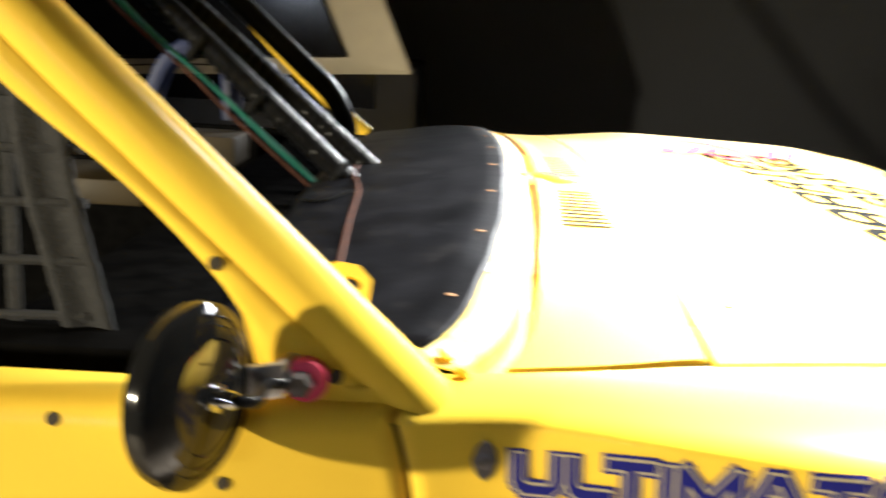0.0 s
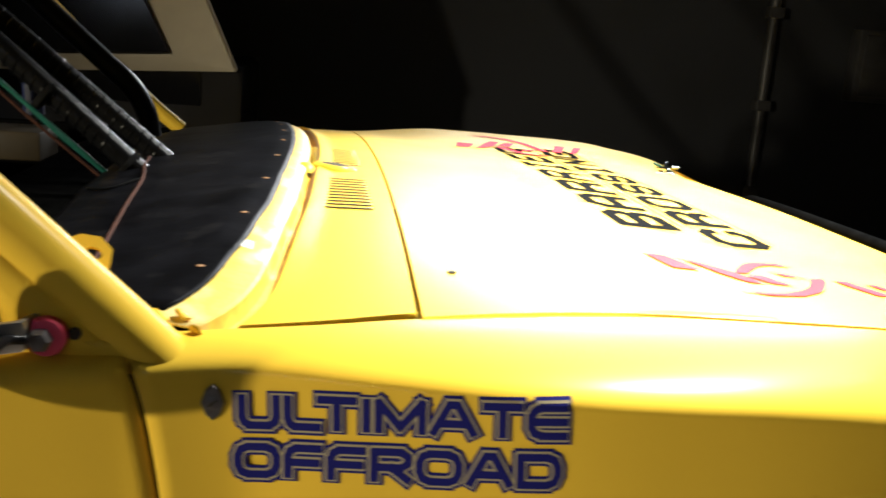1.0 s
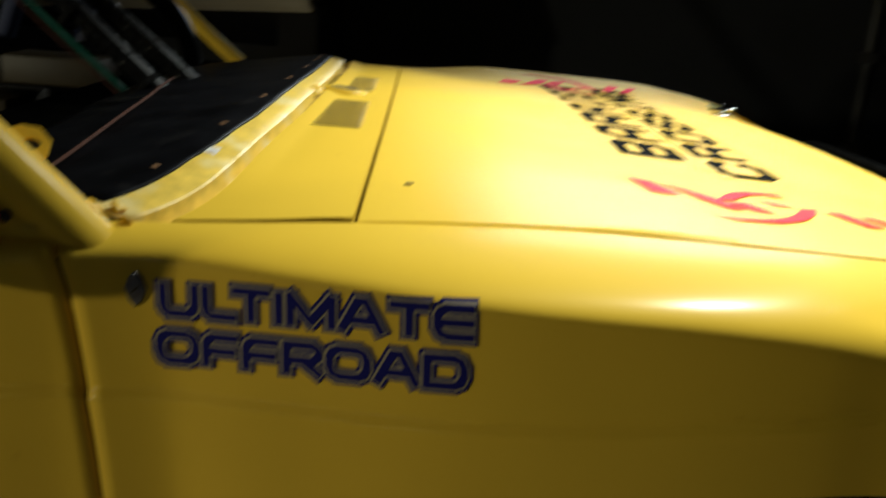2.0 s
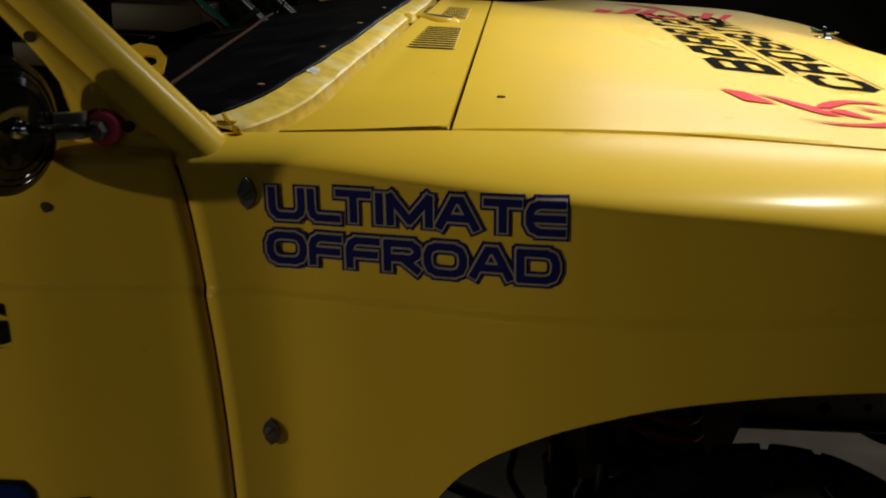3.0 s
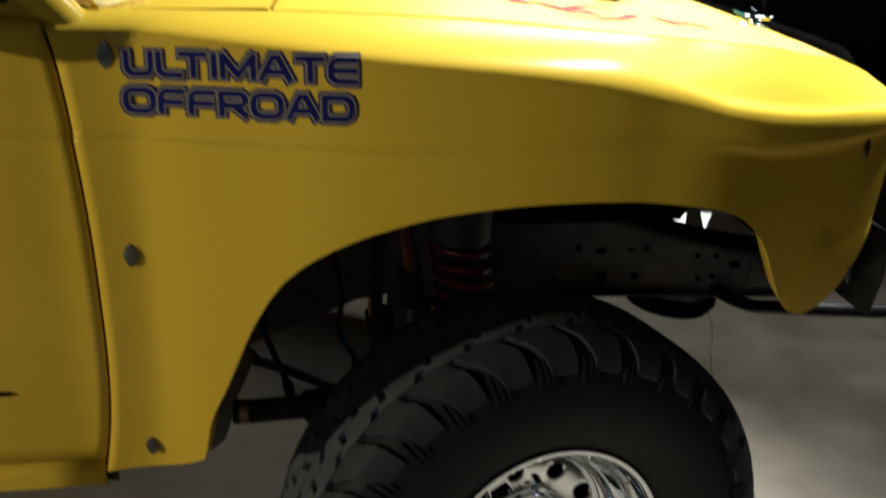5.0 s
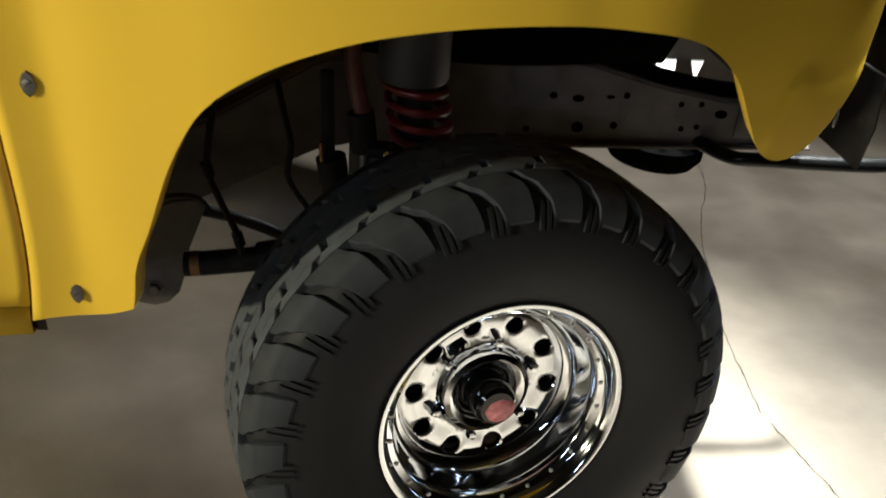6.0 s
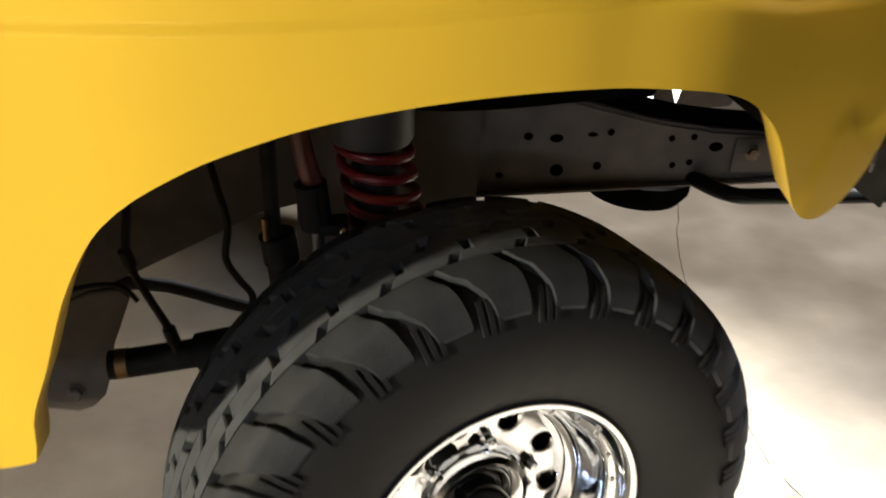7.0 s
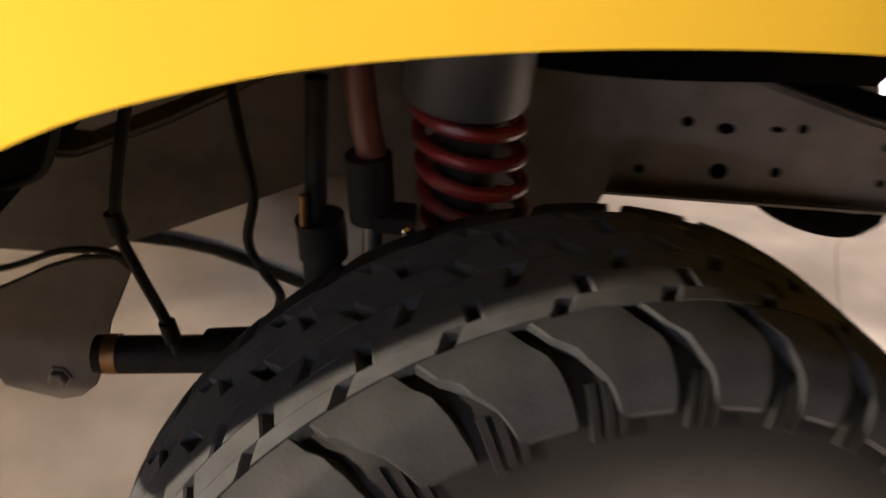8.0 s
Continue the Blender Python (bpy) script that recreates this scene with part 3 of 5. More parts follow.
# wide outlined lettering, each letter as strokes in a unit box: width and lines
STROKES = {
    "U": (1.0, [[(0, 1), (0, 0.34), (0.05, 0.13), (0.2, 0), (0.8, 0), (0.95, 0.13), (1, 0.34), (1, 1)]]),
    "L": (0.9, [[(0, 1), (0, 0.32), (0.06, 0.11), (0.22, 0), (1, 0)]]),
    "T": (1.0, [[(0, 1), (1, 1)], [(0.5, 1), (0.5, 0)]]),
    "I": (0.05, [[(0.5, 1), (0.5, 0)]]),
    "M": (1.25, [[(0, 0), (0, 1), (0.5, 0.12), (1, 1), (1, 0)]]),
    "A": (1.15, [[(0, 0), (0.40, 1), (0.60, 1), (1, 0)], [(0.18, 0.33), (0.82, 0.33)]]),
    "E": (1.0, [[(1, 1), (0.3, 1), (0.09, 0.9), (0, 0.7), (0, 0.3), (0.09, 0.1), (0.3, 0), (1, 0)], [(0.02, 0.5), (1, 0.5)]]),
    "O": (1.15, [[(0.27, 0), (0.73, 0), (0.92, 0.1), (1, 0.34), (1, 0.66), (0.92, 0.9), (0.73, 1), (0.27, 1), (0.08, 0.9), (0, 0.66), (0, 0.34), (0.08, 0.1), (0.27, 0)]]),
    "F": (0.95, [[(0, 0), (0, 0.66), (0.08, 0.89), (0.27, 1), (1, 1)], [(0, 0.48), (0.92, 0.48)]]),
    "R": (1.0, [[(0, 0), (0, 1), (0.8, 1), (1, 0.84), (1, 0.6), (0.8, 0.44), (0, 0.44)], [(0.5, 0.44), (1, 0)]]),
    "D": (1.1, [[(0, 0), (0.72, 0), (0.92, 0.1), (1, 0.34), (1, 0.66), (0.92, 0.9), (0.72, 1), (0, 1), (0, 0)]])}


def outlined_word(body, place, size, label):
    gap, layers = 0.33, ((0.63, BLUE_INK), (0.43, GREY_INK), (0.28, BLUE_INK))
    total = sum(STROKES[c][0] for c in body) + gap * (len(body) - 1) - (0.30 if "LT" in body else 0.0)
    high = size[1] * 0.66
    wide = (size[0] - size[1] * 0.34) / total
    u0, count = 0.0, 0
    for i, c in enumerate(body):
        w, lines = STROKES[c]
        count += 4
        top = None
        for level, (thick, ink) in enumerate(layers):
            bm = bmesh.new()
            half = thick * high / 2
            number = count
            for line in lines:
                pts = [Vector((size[1] * 0.17 + (u0 + x * w) * wide, size[1] * 0.17 + z * high)) for x, z in line]
                for a, b in zip(pts, pts[1:]):
                    d = (b - a).normalized()
                    n = Vector((-d.y, d.x)) * half
                    e = d * half * (0.72 if (b - a).length > 0.012 else 0.35)
                    k = max(1, int((b - a).length / 0.006))
                    number += 1
                    lift = 0.0009 + 0.0005 * level + 0.000004 * number
                    rows = []
                    for q in range(k + 1):
                        p = (a - e).lerp(b + e, q / k)
                        rows.append([place(*(p + n * f), lift) for f in (-1, -0.5, 0.5, 1)])
                    grid(bm, rows)
            ob = part(("letter", "letter_outline", "letter_face")[level], bm, ink, truck if top is None else top, label if top is None else "", smooth=False)
            top = top or ob
        u0 += w + gap - (0.30 if body[i:i + 2] == "LT" else 0.0)


outlined_word("ULTIMATE", side_place(0.638, 1.1795, radians(2.9)), (0.271, 0.0360), "dark blue vinyl capital with grey outline")
outlined_word("OFFROAD", side_place(0.636, 1.1372, radians(2.9)), (0.270, 0.0360), "dark blue vinyl capital with grey outline")


def hood_place(x0, y0):
    def place(u, v, lift):
        x, y = x0 - v, y0 + u
        return Vector((x, y, hood_z(x, y) + lift))
    return place


# heavy block capitals with cut corners, strokes in a unit box
BLOCK = {
    "B": [[(0, 0), (0, 1)], [(0, 1), (0.8, 1), (1, 0.84), (1, 0.66), (0.84, 0.5), (0, 0.5)], [(0.84, 0.5), (1, 0.34), (1, 0.16), (0.8, 0), (0, 0)]],
    "A": [[(0, 0), (0, 0.74), (0.22, 1), (0.78, 1), (1, 0.74), (1, 0)], [(0, 0.38), (1, 0.38)]],
    "R": [[(0, 0), (0, 1), (0.8, 1), (1, 0.84), (1, 0.62), (0.8, 0.46), (0, 0.46)], [(0.62, 0.46), (1, 0.26), (1, 0)]],
    "I": [[(0.5, 0), (0.5, 1)], [(0.2, 1), (0.8, 1)], [(0.2, 0), (0.8, 0)]],
    "E": [[(1, 1), (0, 1), (0, 0), (1, 0)], [(0, 0.5), (0.8, 0.5)]],
    "C": [[(1, 0.74), (1, 0.84), (0.8, 1), (0.2, 1), (0, 0.82), (0, 0.18), (0.2, 0), (0.8, 0), (1, 0.16), (1, 0.26)]],
    "O": [[(0.2, 0), (0.8, 0), (1, 0.18), (1, 0.82), (0.8, 1), (0.2, 1), (0, 0.82), (0, 0.18), (0.2, 0)]],
    "S": [[(1, 0.72), (1, 0.84), (0.8, 1), (0.2, 1), (0, 0.84), (0, 0.66), (0.2, 0.53), (0.8, 0.47), (1, 0.34), (1, 0.16), (0.8, 0), (0.2, 0), (0, 0.16), (0, 0.28)]],
    "N": [[(0, 0), (0, 1), (1, 0), (1, 1)]],
    "G": [[(1, 0.7), (1, 0.84), (0.8, 1), (0.2, 1), (0, 0.82), (0, 0.18), (0.2, 0), (0.8, 0), (1, 0.16), (1, 0.48), (0.55, 0.48)]]}


def block_word(body, place, size, label):
    pitch = size[0] / len(body)
    half = pitch * 0.102
    tall = pitch * 0.98
    count = 0
    for i, c in enumerate(body):
        bm = bmesh.new()
        w = pitch * 0.84 - 2 * half
        for line in BLOCK[c]:
            pts = [Vector((i * pitch + half + x * w, half + z * (tall - 2 * half))) for x, z in line]
            for a, b in zip(pts, pts[1:]):
                d = (b - a).normalized()
                n, e = Vector((-d.y, d.x)) * half, d * half * 0.8
                k = max(1, int((b - a).length / 0.012))
                count += 1
                rows = []
                for q in range(k + 1):
                    p = (a - e).lerp(b + e, q / k)
                    spots = [p + n * f for f in (-1, 0, 1)]
                    rows.append([place(q.x, q.y * size[1] / tall, 0.0008 + 0.000008 * count) for q in spots])
                grid(bm, rows)
        part("letter", bm, BLACK_INK, truck, label, smooth=False)


block_word("BARRIER", hood_place(1.225, 1.556), (0.945, 0.095), "black vinyl block capital on the hood")
block_word("CROSSING", hood_place(1.333, 1.482), (1.05, 0.081), "black vinyl block capital on the hood")
for x, y0, y1 in ((1.2345, 1.585, 2.45), (1.250, 1.585, 2.45), (1.3405, 1.515, 2.50)):
    bm = bmesh.new()
    grid(bm, [[Vector((x + d, y, hood_z(x + d, y) + 0.0008)) for d in (0, 0.0022)] for y in span(y0, y1, 40)])
    part("thin_line", bm, BLACK_INK, truck)
letters("lettering", "I", side_place(0.345, 1.111, 0.03), truck, (0.030, 0.047), ((0.06, BLACK_INK),), "black letter on the door")
letters("lettering", "G", side_place(0.357, 1.052, 0.03), truck, (0.044, 0.046), ((0.05, BLACK_INK),), "black letter on the door")


def patch(name, ring, place, lift, mat, parent, label=""):
    bm = bmesh.new()
    vs = [bm.verts.new((u, v, 0)) for u, v in ring]
    bmesh.ops.triangle_fill(bm, edges=[bm.edges.new((vs[k], vs[(k + 1) % len(vs)])) for k in range(len(vs))], use_beauty=True)
    bmesh.ops.subdivide_edges(bm, edges=[e for e in bm.edges if e.calc_length() > 0.03], cuts=2)
    bmesh.ops.triangulate(bm, faces=bm.faces)
    for v in bm.verts:
        v.co = place(v.co.x, v.co.y, lift)
    return part(name, bm, mat, parent, label, smooth=False)


def door_at(u, v, lift):
    return Vector((u, side_y(u, v) - lift, v))


# rest of the door's signs: underlines and the cut end of a blue sign
patch("underline", [(0.30, 1.108), (0.372, 1.109), (0.398, 1.1135), (0.30, 1.111)], door_at, 0.0012, BLACK_INK, truck)
patch("underline", [(0.28, 1.045), (0.35, 1.0465), (0.40, 1.0515), (0.30, 1.050)], door_at, 0.0012, BLACK_INK, truck)
patch("underline", [(0.28, 1.036), (0.34, 1.038), (0.362, 1.0415), (0.30, 1.041)], door_at, 0.0012, BLACK_INK, truck)
blue = patch("blue_sign", [(0.25, 0.75), (0.384, 0.755), (0.394, 0.84), (0.398, 0.885), (0.388, 0.898), (0.25, 0.893)], door_at, 0.001, BLACK_INK, truck, "blue sign with black edge and grey lines")
patch("sign_face", [(0.26, 0.76), (0.379, 0.765), (0.388, 0.84), (0.391, 0.880), (0.383, 0.891), (0.26, 0.887)], door_at, 0.0017, BLUE_SIGN, blue)
patch("sign_line", [(0.30, 0.872), (0.352, 0.872), (0.364, 0.860), (0.36, 0.78), (0.352, 0.78), (0.356, 0.858), (0.348, 0.865), (0.30, 0.866)], door_at, 0.0023, SIGN_GREY, blue)
blue = patch("blue_sign", [(0.392, 0.755), (0.437, 0.765), (0.446, 0.84), (0.452, 0.879), (0.411, 0.875), (0.402, 0.864), (0.398, 0.82)], door_at, 0.001, BLACK_INK, truck)
patch("sign_face", [(0.398, 0.762), (0.432, 0.77), (0.440, 0.84), (0.446, 0.873), (0.414, 0.869), (0.407, 0.86), (0.403, 0.82)], door_at, 0.0017, BLUE_SIGN, blue)
patch("underline", [(0.30, 0.752), (0.47, 0.7545), (0.483, 0.7575), (0.47, 0.7625), (0.30, 0.766)], door_at, 0.0012, BLACK_INK, truck)
patch("underline", [(0.32, 0.70), (0.425, 0.703), (0.436, 0.71), (0.425, 0.718), (0.32, 0.722)], door_at, 0.0012, BLACK_INK, truck)


def hood_at(u, v, lift):
    return Vector((u, v, hood_z(u, v) + lift))


# red flashes on both sides of the hood
FLASH = ([(1.103, 1.418), (1.131, 1.405), (1.156, 1.329), (1.12, 1.333)],
         [(1.142, 1.41), (1.165, 1.38), (1.196, 1.336), (1.219, 1.277), (1.198, 1.279), (1.176, 1.32)],
         [(1.206, 1.323), (1.231, 1.328), (1.254, 1.274), (1.229, 1.281)],
         [(1.197, 1.328), (1.205, 1.35), (1.216, 1.372), (1.231, 1.396), (1.249, 1.412), (1.283, 1.419), (1.3, 1.397), (1.268, 1.4), (1.25, 1.388), (1.239, 1.372), (1.226, 1.352), (1.218, 1.336)],
         [(1.247, 1.366), (1.268, 1.347), (1.296, 1.328), (1.263, 1.332)],
         [(1.157, 1.23), (1.202, 1.225), (1.224, 1.231), (1.242, 1.243), (1.258, 1.258), (1.271, 1.277), (1.285, 1.305), (1.293, 1.328), (1.314, 1.335), (1.308, 1.311), (1.298, 1.289), (1.286, 1.265), (1.272, 1.245), (1.243, 1.219), (1.2, 1.211)],
         [(1.323, 1.33), (1.343, 1.329), (1.371, 1.255), (1.349, 1.252)],
         [(1.362, 1.325), (1.378, 1.322), (1.41, 1.252), (1.392, 1.251)])
for far in (False, True):
    for ring in FLASH:
        patch("red_flash", [(1.02 + (u - 1.097) * 1.15, 2.62 - (v - 1.21) * 1.15) if far else (u, 1.325 + (v - 1.315) * 0.72) for u, v in ring], hood_at, 0.0016, RED_INK, truck)
# stickers on the front edge
patch("front_sticker", [(1.60, 1.50), (1.635, 1.50), (1.63, 1.56), (1.595, 1.555)], hood_at, 0.001, BLACK_INK, truck, "small black sticker with a pale mark")
patch("front_sticker", [(1.61, 1.40), (1.632, 1.40), (1.63, 1.44), (1.61, 1.44)], hood_at, 0.001, BLACK_INK, truck)

# ---------------------------------------------------------------- fasteners, hood pins, mirror
def fastener(x, y, z, turn):
    m = pose(x, y, z, 90, 0, turn)
    bm = bmesh.new()
    ring = [(-0.0095, 0), (-0.006, 0.0105), (0, 0.016), (0.006, 0.0105), (0.0095, 0), (0.006, -0.0105), (0, -0.016), (-0.006, -0.0105)]
    a = [bm.verts.new(m @ Vector((u, v, 0))) for u, v in ring]
    b = [bm.verts.new(m @ Vector((u * 0.9, v * 0.9, 0.002))) for u, v in ring]
    bm.faces.new(b)
    for k in range(8):
        bm.faces.new((a[k], a[(k + 1) % 8], b[(k + 1) % 8], b[k]))
    ob = part("fastener", bm, DULL, truck, "dull grey diamond-shaped quarter-turn fastener", smooth=False)
    bm = bmesh.new()
    lathe(bm, [(0.0062, 0.0012), (0.006, 0.0024), (0.0045, 0.0029), (0.001, 0.0029)], m, 16)
    part("stud", bm, DULL, ob)
    bm = bmesh.new()
    box(bm, -0.0045, 0.0045, -0.0008, 0.0008, 0.0026, 0.0032, 0, m @ pose(0, 0, 0, 0, 0, 40))
    part("slot", bm, DARK_GAP, ob)


for x, z, turn in ((0.620, 1.204, -2), (0.638, 0.964, -3), (0.640, 0.658, -3), (1.699, 0.883, 48), (1.641, 1.102, 38)):
    fastener(x, side_y(x, z) - 0.001, z, turn)


def hood_pin(x, y):
    z = hood_z(x, y)
    bm = bmesh.new()
    lathe(bm, [(0.022, 0.0), (0.022, 0.002), (0.018, 0.0035), (0.006, 0.0035)], pose(x, y, z), 24)
    pin = part("hood_pin", bm, CHROME, truck, "chrome hood pin with clip and green cord")
    bm = bmesh.new()
    lathe(bm, [(0.0055, 0.0), (0.0055, 0.02), (0.003, 0.026), (0.001, 0.027)], pose(x, y, z), 14)
    part("stud", bm, CHROME, pin)
    bm = bmesh.new()
    tube(bm, [(x - 0.03, y - 0.006, z + 0.012), (x + 0.02, y - 0.006, z + 0.013), (x + 0.032, y, z + 0.014), (x + 0.02, y + 0.007, z + 0.013), (x - 0.012, y + 0.006, z + 0.013)], 0.0022, 8, 5)
    part("clip", bm, CHROME, pin)
    bm = bmesh.new()
    tube(bm, [(x - 0.012, y + 0.006, z + 0.013), (x - 0.02, y + 0.03, z + 0.018), (x + 0.01, y + 0.055, z + 0.009), (x + 0.06, y + 0.06, z - 0.012)], 0.0022, 8, 5)
    part("cord", bm, GREEN_WIRE, pin)


hood_pin(1.549, 1.484)
hood_pin(1.549, 2 * MID - 1.484)

# round mirror on its arm
MIRROR = Matrix.Translation((0.438, 0.990, 1.269)) @ Vector((0.95, -0.31, 0.05)).to_track_quat("Z", "Y").to_matrix().to_4x4()
bm = bmesh.new()
lathe(bm, [(0.056, -0.012), (0.0585, -0.004), (0.0575, 0.002), (0.0535, 0.0055), (0.0495, 0.0075), (0.0485, 0.0066), (0.044, 0.0088), (0.043, 0.008), (0.036, 0.0105), (0.035, 0.0098), (0.026, 0.0118), (0.014, 0.0125), (0.001, 0.0128)], MIRROR, 48)
mirror = part("mirror", bm, BLACK_GLOSS, truck, "round glossy black mirror on a chrome arm")
bm = bmesh.new()
lathe(bm, [(0.0555, -0.011), (0.001, -0.011)], MIRROR, 40)
part("glass", bm, CHROME, mirror)
bm = bmesh.new()
lathe(bm, [(0.009, 0.012), (0.009, 0.015), (0.0062, 0.016), (0.0062, 0.024), (0.004, 0.028), (0.001, 0.028)], MIRROR, 16)
part("nut", bm, CHROME, mirror)
tip = MIRROR @ Vector((0, 0, 0.03))
bm = bmesh.new()
tube(bm, [tip, tip + Vector((0.008, 0.008, -0.002)), (0.472, 1.03, 1.262), (0.482, 1.042, 1.259)], 0.0042, 12, 5)
part("arm", bm, BLACK_TUBE, mirror)
bm = bmesh.new()
box(bm, -0.012, 0.012, -0.003, 0.003, -0.012, 0.012, 0.001, pose(0.470, 1.036, 1.262, 0, 0, 28))
box(bm, -0.010, 0.012, -0.0025, 0.0025, -0.012, 0.012, 0.001, pose(0.482, 1.052, 1.262, 0, 0, 70))
part("bracket", bm, STEEL, mirror, "scratched clear-coated steel bracket")
bm = bmesh.new()
lathe(bm, [(0.0158, 0.0), (0.0158, 0.006), (0.014, 0.008), (0.009, 0.008)], pose(0.494, 1.0575, 1.258, 90, 0, 0), 28)
part("washer", bm, PINK, mirror, "pink-red plastic washer")
bm = bmesh.new()
lathe(bm, [(0.0095, 0.006), (0.0095, 0.014), (0.007, 0.017), (0.001, 0.0175)], pose(0.491, 1.0575, 1.257, 90, 0, 0), 6)
part("bolt", bm, DULL, mirror)

# ---------------------------------------------------------------- cage, wires, net
def cage(points, r, label=""):
    bm = bmesh.new()
    tube(bm, points, r, 18, 6)
    return part("cage_tube", bm, BLACK_TUBE, truck, label)


cage([(0.466, 1.89, 1.278), (0.212, 1.89, 1.489), (-0.3, 1.89, 1.915)], 0.0165, "glossy black roll cage tube")
cage([(0.470, 1.775, 1.252), (0.250, 1.775, 1.447), (-0.3, 1.775, 1.92)], 0.0165)
cage([(0.392, 2.2, 1.28), (0.384, 2.2, 1.325), (0.355, 2.2, 1.375), (0.291, 2.2, 1.432), (0.1, 2.2, 1.60), (-0.3, 2.2, 1.95)], 0.02)
B0, B1 = Vector((0.462, 1.762, 1.240)), Vector((-0.05, 1.762, 1.682))
for mat, off, seed, nm in ((GREEN_WIRE, 0.006, 1, "green wire"), (BROWN_WIRE, 0.011, 5, "brown wire"), (GREEN_WIRE, 0.002, 9, "green wire")):
    pts = []
    for k in range(10):
        p = B0.lerp(B1, k / 9)
        pts.append(p + Vector((-0.008 - off, 0, -0.010 - off)) + 0.006 * noise.noise_vector(Vector((k * 0.9, seed, 0))))
    bm = bmesh.new()
    tube(bm, pts, 0.0024, 6, 4)
    part("wire", bm, mat, truck)
for k in (0.03, 0.08, 0.30, 0.46, 0.75):
    c = Vector((0.470, 1.775, 1.252)).lerp(Vector((-0.05, 1.775, 1.70)), k) + Vector((-0.004, 0, -0.004))
    bm = bmesh.new()
    lathe(bm, [(0.0235, -0.005), (0.025, -0.003), (0.025, 0.003), (0.0235, 0.005)], Matrix.Translation(c) @ Vector((-0.76, 0, 0.65)).to_track_quat("Z", "Y").to_matrix().to_4x4(), 18)
    part("cable_tie", bm, BLACK_INK, truck)
# spiral wrap round the two straight tubes
for p, q in (((0.455, 1.89, 1.287), (-0.05, 1.89, 1.707)), ((0.40, 1.775, 1.314), (-0.05, 1.775, 1.706))):
    p, q = Vector(p), Vector(q)
    d = (q - p).normalized()
    side = Vector((0, 1, 0))
    up = d.cross(side)
    turns = int((q - p).length / 0.016)
    bm = bmesh.new()
    tube(bm, [p.lerp(q, k / (turns * 12)) + 0.0166 * (math.cos(k * math.pi / 6) * side + math.sin(k * math.pi / 6) * up) for k in range(turns * 12 + 1)], 0.0017, 5, 1)
    part("spiral_wrap", bm, BLACK_TUBE, truck, "black spiral wrap round a cage tube")
# cable over the dash sheet
bm = bmesh.new()
tube(bm, [(x, y, dash_z(x, y) + 0.004) for x, y in ((0.447, 1.84), (0.452, 1.76), (0.470, 1.635), (0.476, 1.48), (0.483, 1.35), (0.486, 1.28), (0.484, 1.2))], 0.0023, 8, 6)
part("dash_cable", bm, BROWN_WIRE, truck, "thin brown cable across the dash sheet")
bm = bmesh.new()
tube(bm, [(x, y, dash_z(x, y) + 0.002) for x, y in ((0.40, 1.62), (0.43, 1.60), (0.455, 1.63), (0.468, 1.66))], 0.0018, 6, 6)
part("dash_cable", bm, BLACK_INK, truck, "thin black cable on the dash sheet")
# window net
for z in (1.195, 1.244, 1.2915, 1.3405, 1.3845, 1.43, 1.475, 1.52):
    bm = bmesh.new()
    tube(bm, [(-0.25, 1.2, z + 0.01), (0.0, 1.197, z), (0.15, 1.2, z - 0.003), (0.29, 1.2, z)], 0.0042, 8, 4)
    part("net_strap", bm, WEB, truck)
for x in (-0.16, -0.06, 0.04, 0.14, 0.225):
    bm = bmesh.new()
    box(bm, -0.006, 0.006, -0.0015, 0.0015, 1.17, 1.56, 0.0005, Matrix.Translation((x, 1.206, 0)))
    part("net_strap", bm, WEB, truck)
bm = bmesh.new()
rows = []
for k in range(31):
    z = 1.16 + 0.42 * k / 30
    x = 0.300 - 0.045 * ease(1.16, 1.42, z) - 0.06 * ease(1.42, 1.6, z)
    rows.append([(x + d, 1.196 + 0.003 * math.cos(d * 160) + 0.002 * (k % 2), z) for d in span(-0.022, 0.022, 6)])
grid(bm, rows)
part("net_strap", bm, WEB, truck, "wide woven grey-black edge strap of the window net", thick=0.003)
# cabin lining, near-black because the cabin's shade is put into its colour
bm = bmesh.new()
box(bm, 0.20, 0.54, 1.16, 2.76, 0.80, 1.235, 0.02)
part("dashboard", bm, BLACK_AND_SHADE, truck)
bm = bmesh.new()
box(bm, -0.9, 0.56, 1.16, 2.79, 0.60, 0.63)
part("cab_floor", bm, BLACK_AND_SHADE, truck)
bm = bmesh.new()
box(bm, 0.58, 0.60, 1.16, 2.76, 0.63, 1.22)
part("firewall", bm, BLACK_INK, truck)
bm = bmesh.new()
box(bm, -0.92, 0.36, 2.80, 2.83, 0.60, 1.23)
part("far_door", bm, BLACK_AND_SHADE, truck)
bm = bmesh.new()
box(bm, -0.35, -0.22, 1.42, 1.86, 0.63, 1.62, 0.04)
part("seat_back", bm, WEB, truck)
bm = bmesh.new()
tube(bm, [(-0.02, 2.30, 1.30), (0.02, 2.30, 1.40), (0.08, 2.30, 1.44), (0.14, 2.30, 1.41), (0.15, 2.30, 1.30)], 0.02, 10, 5)
part("cabin_hose", bm, BLUE_CLOTH, truck, "blue hose loop in the cabin")
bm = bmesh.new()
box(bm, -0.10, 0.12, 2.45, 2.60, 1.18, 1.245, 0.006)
part("cabin_box", bm, YELLOW_SHADED, truck)
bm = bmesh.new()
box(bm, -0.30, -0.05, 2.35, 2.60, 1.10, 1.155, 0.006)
part("cabin_box", bm, YELLOW_SHADED, truck)

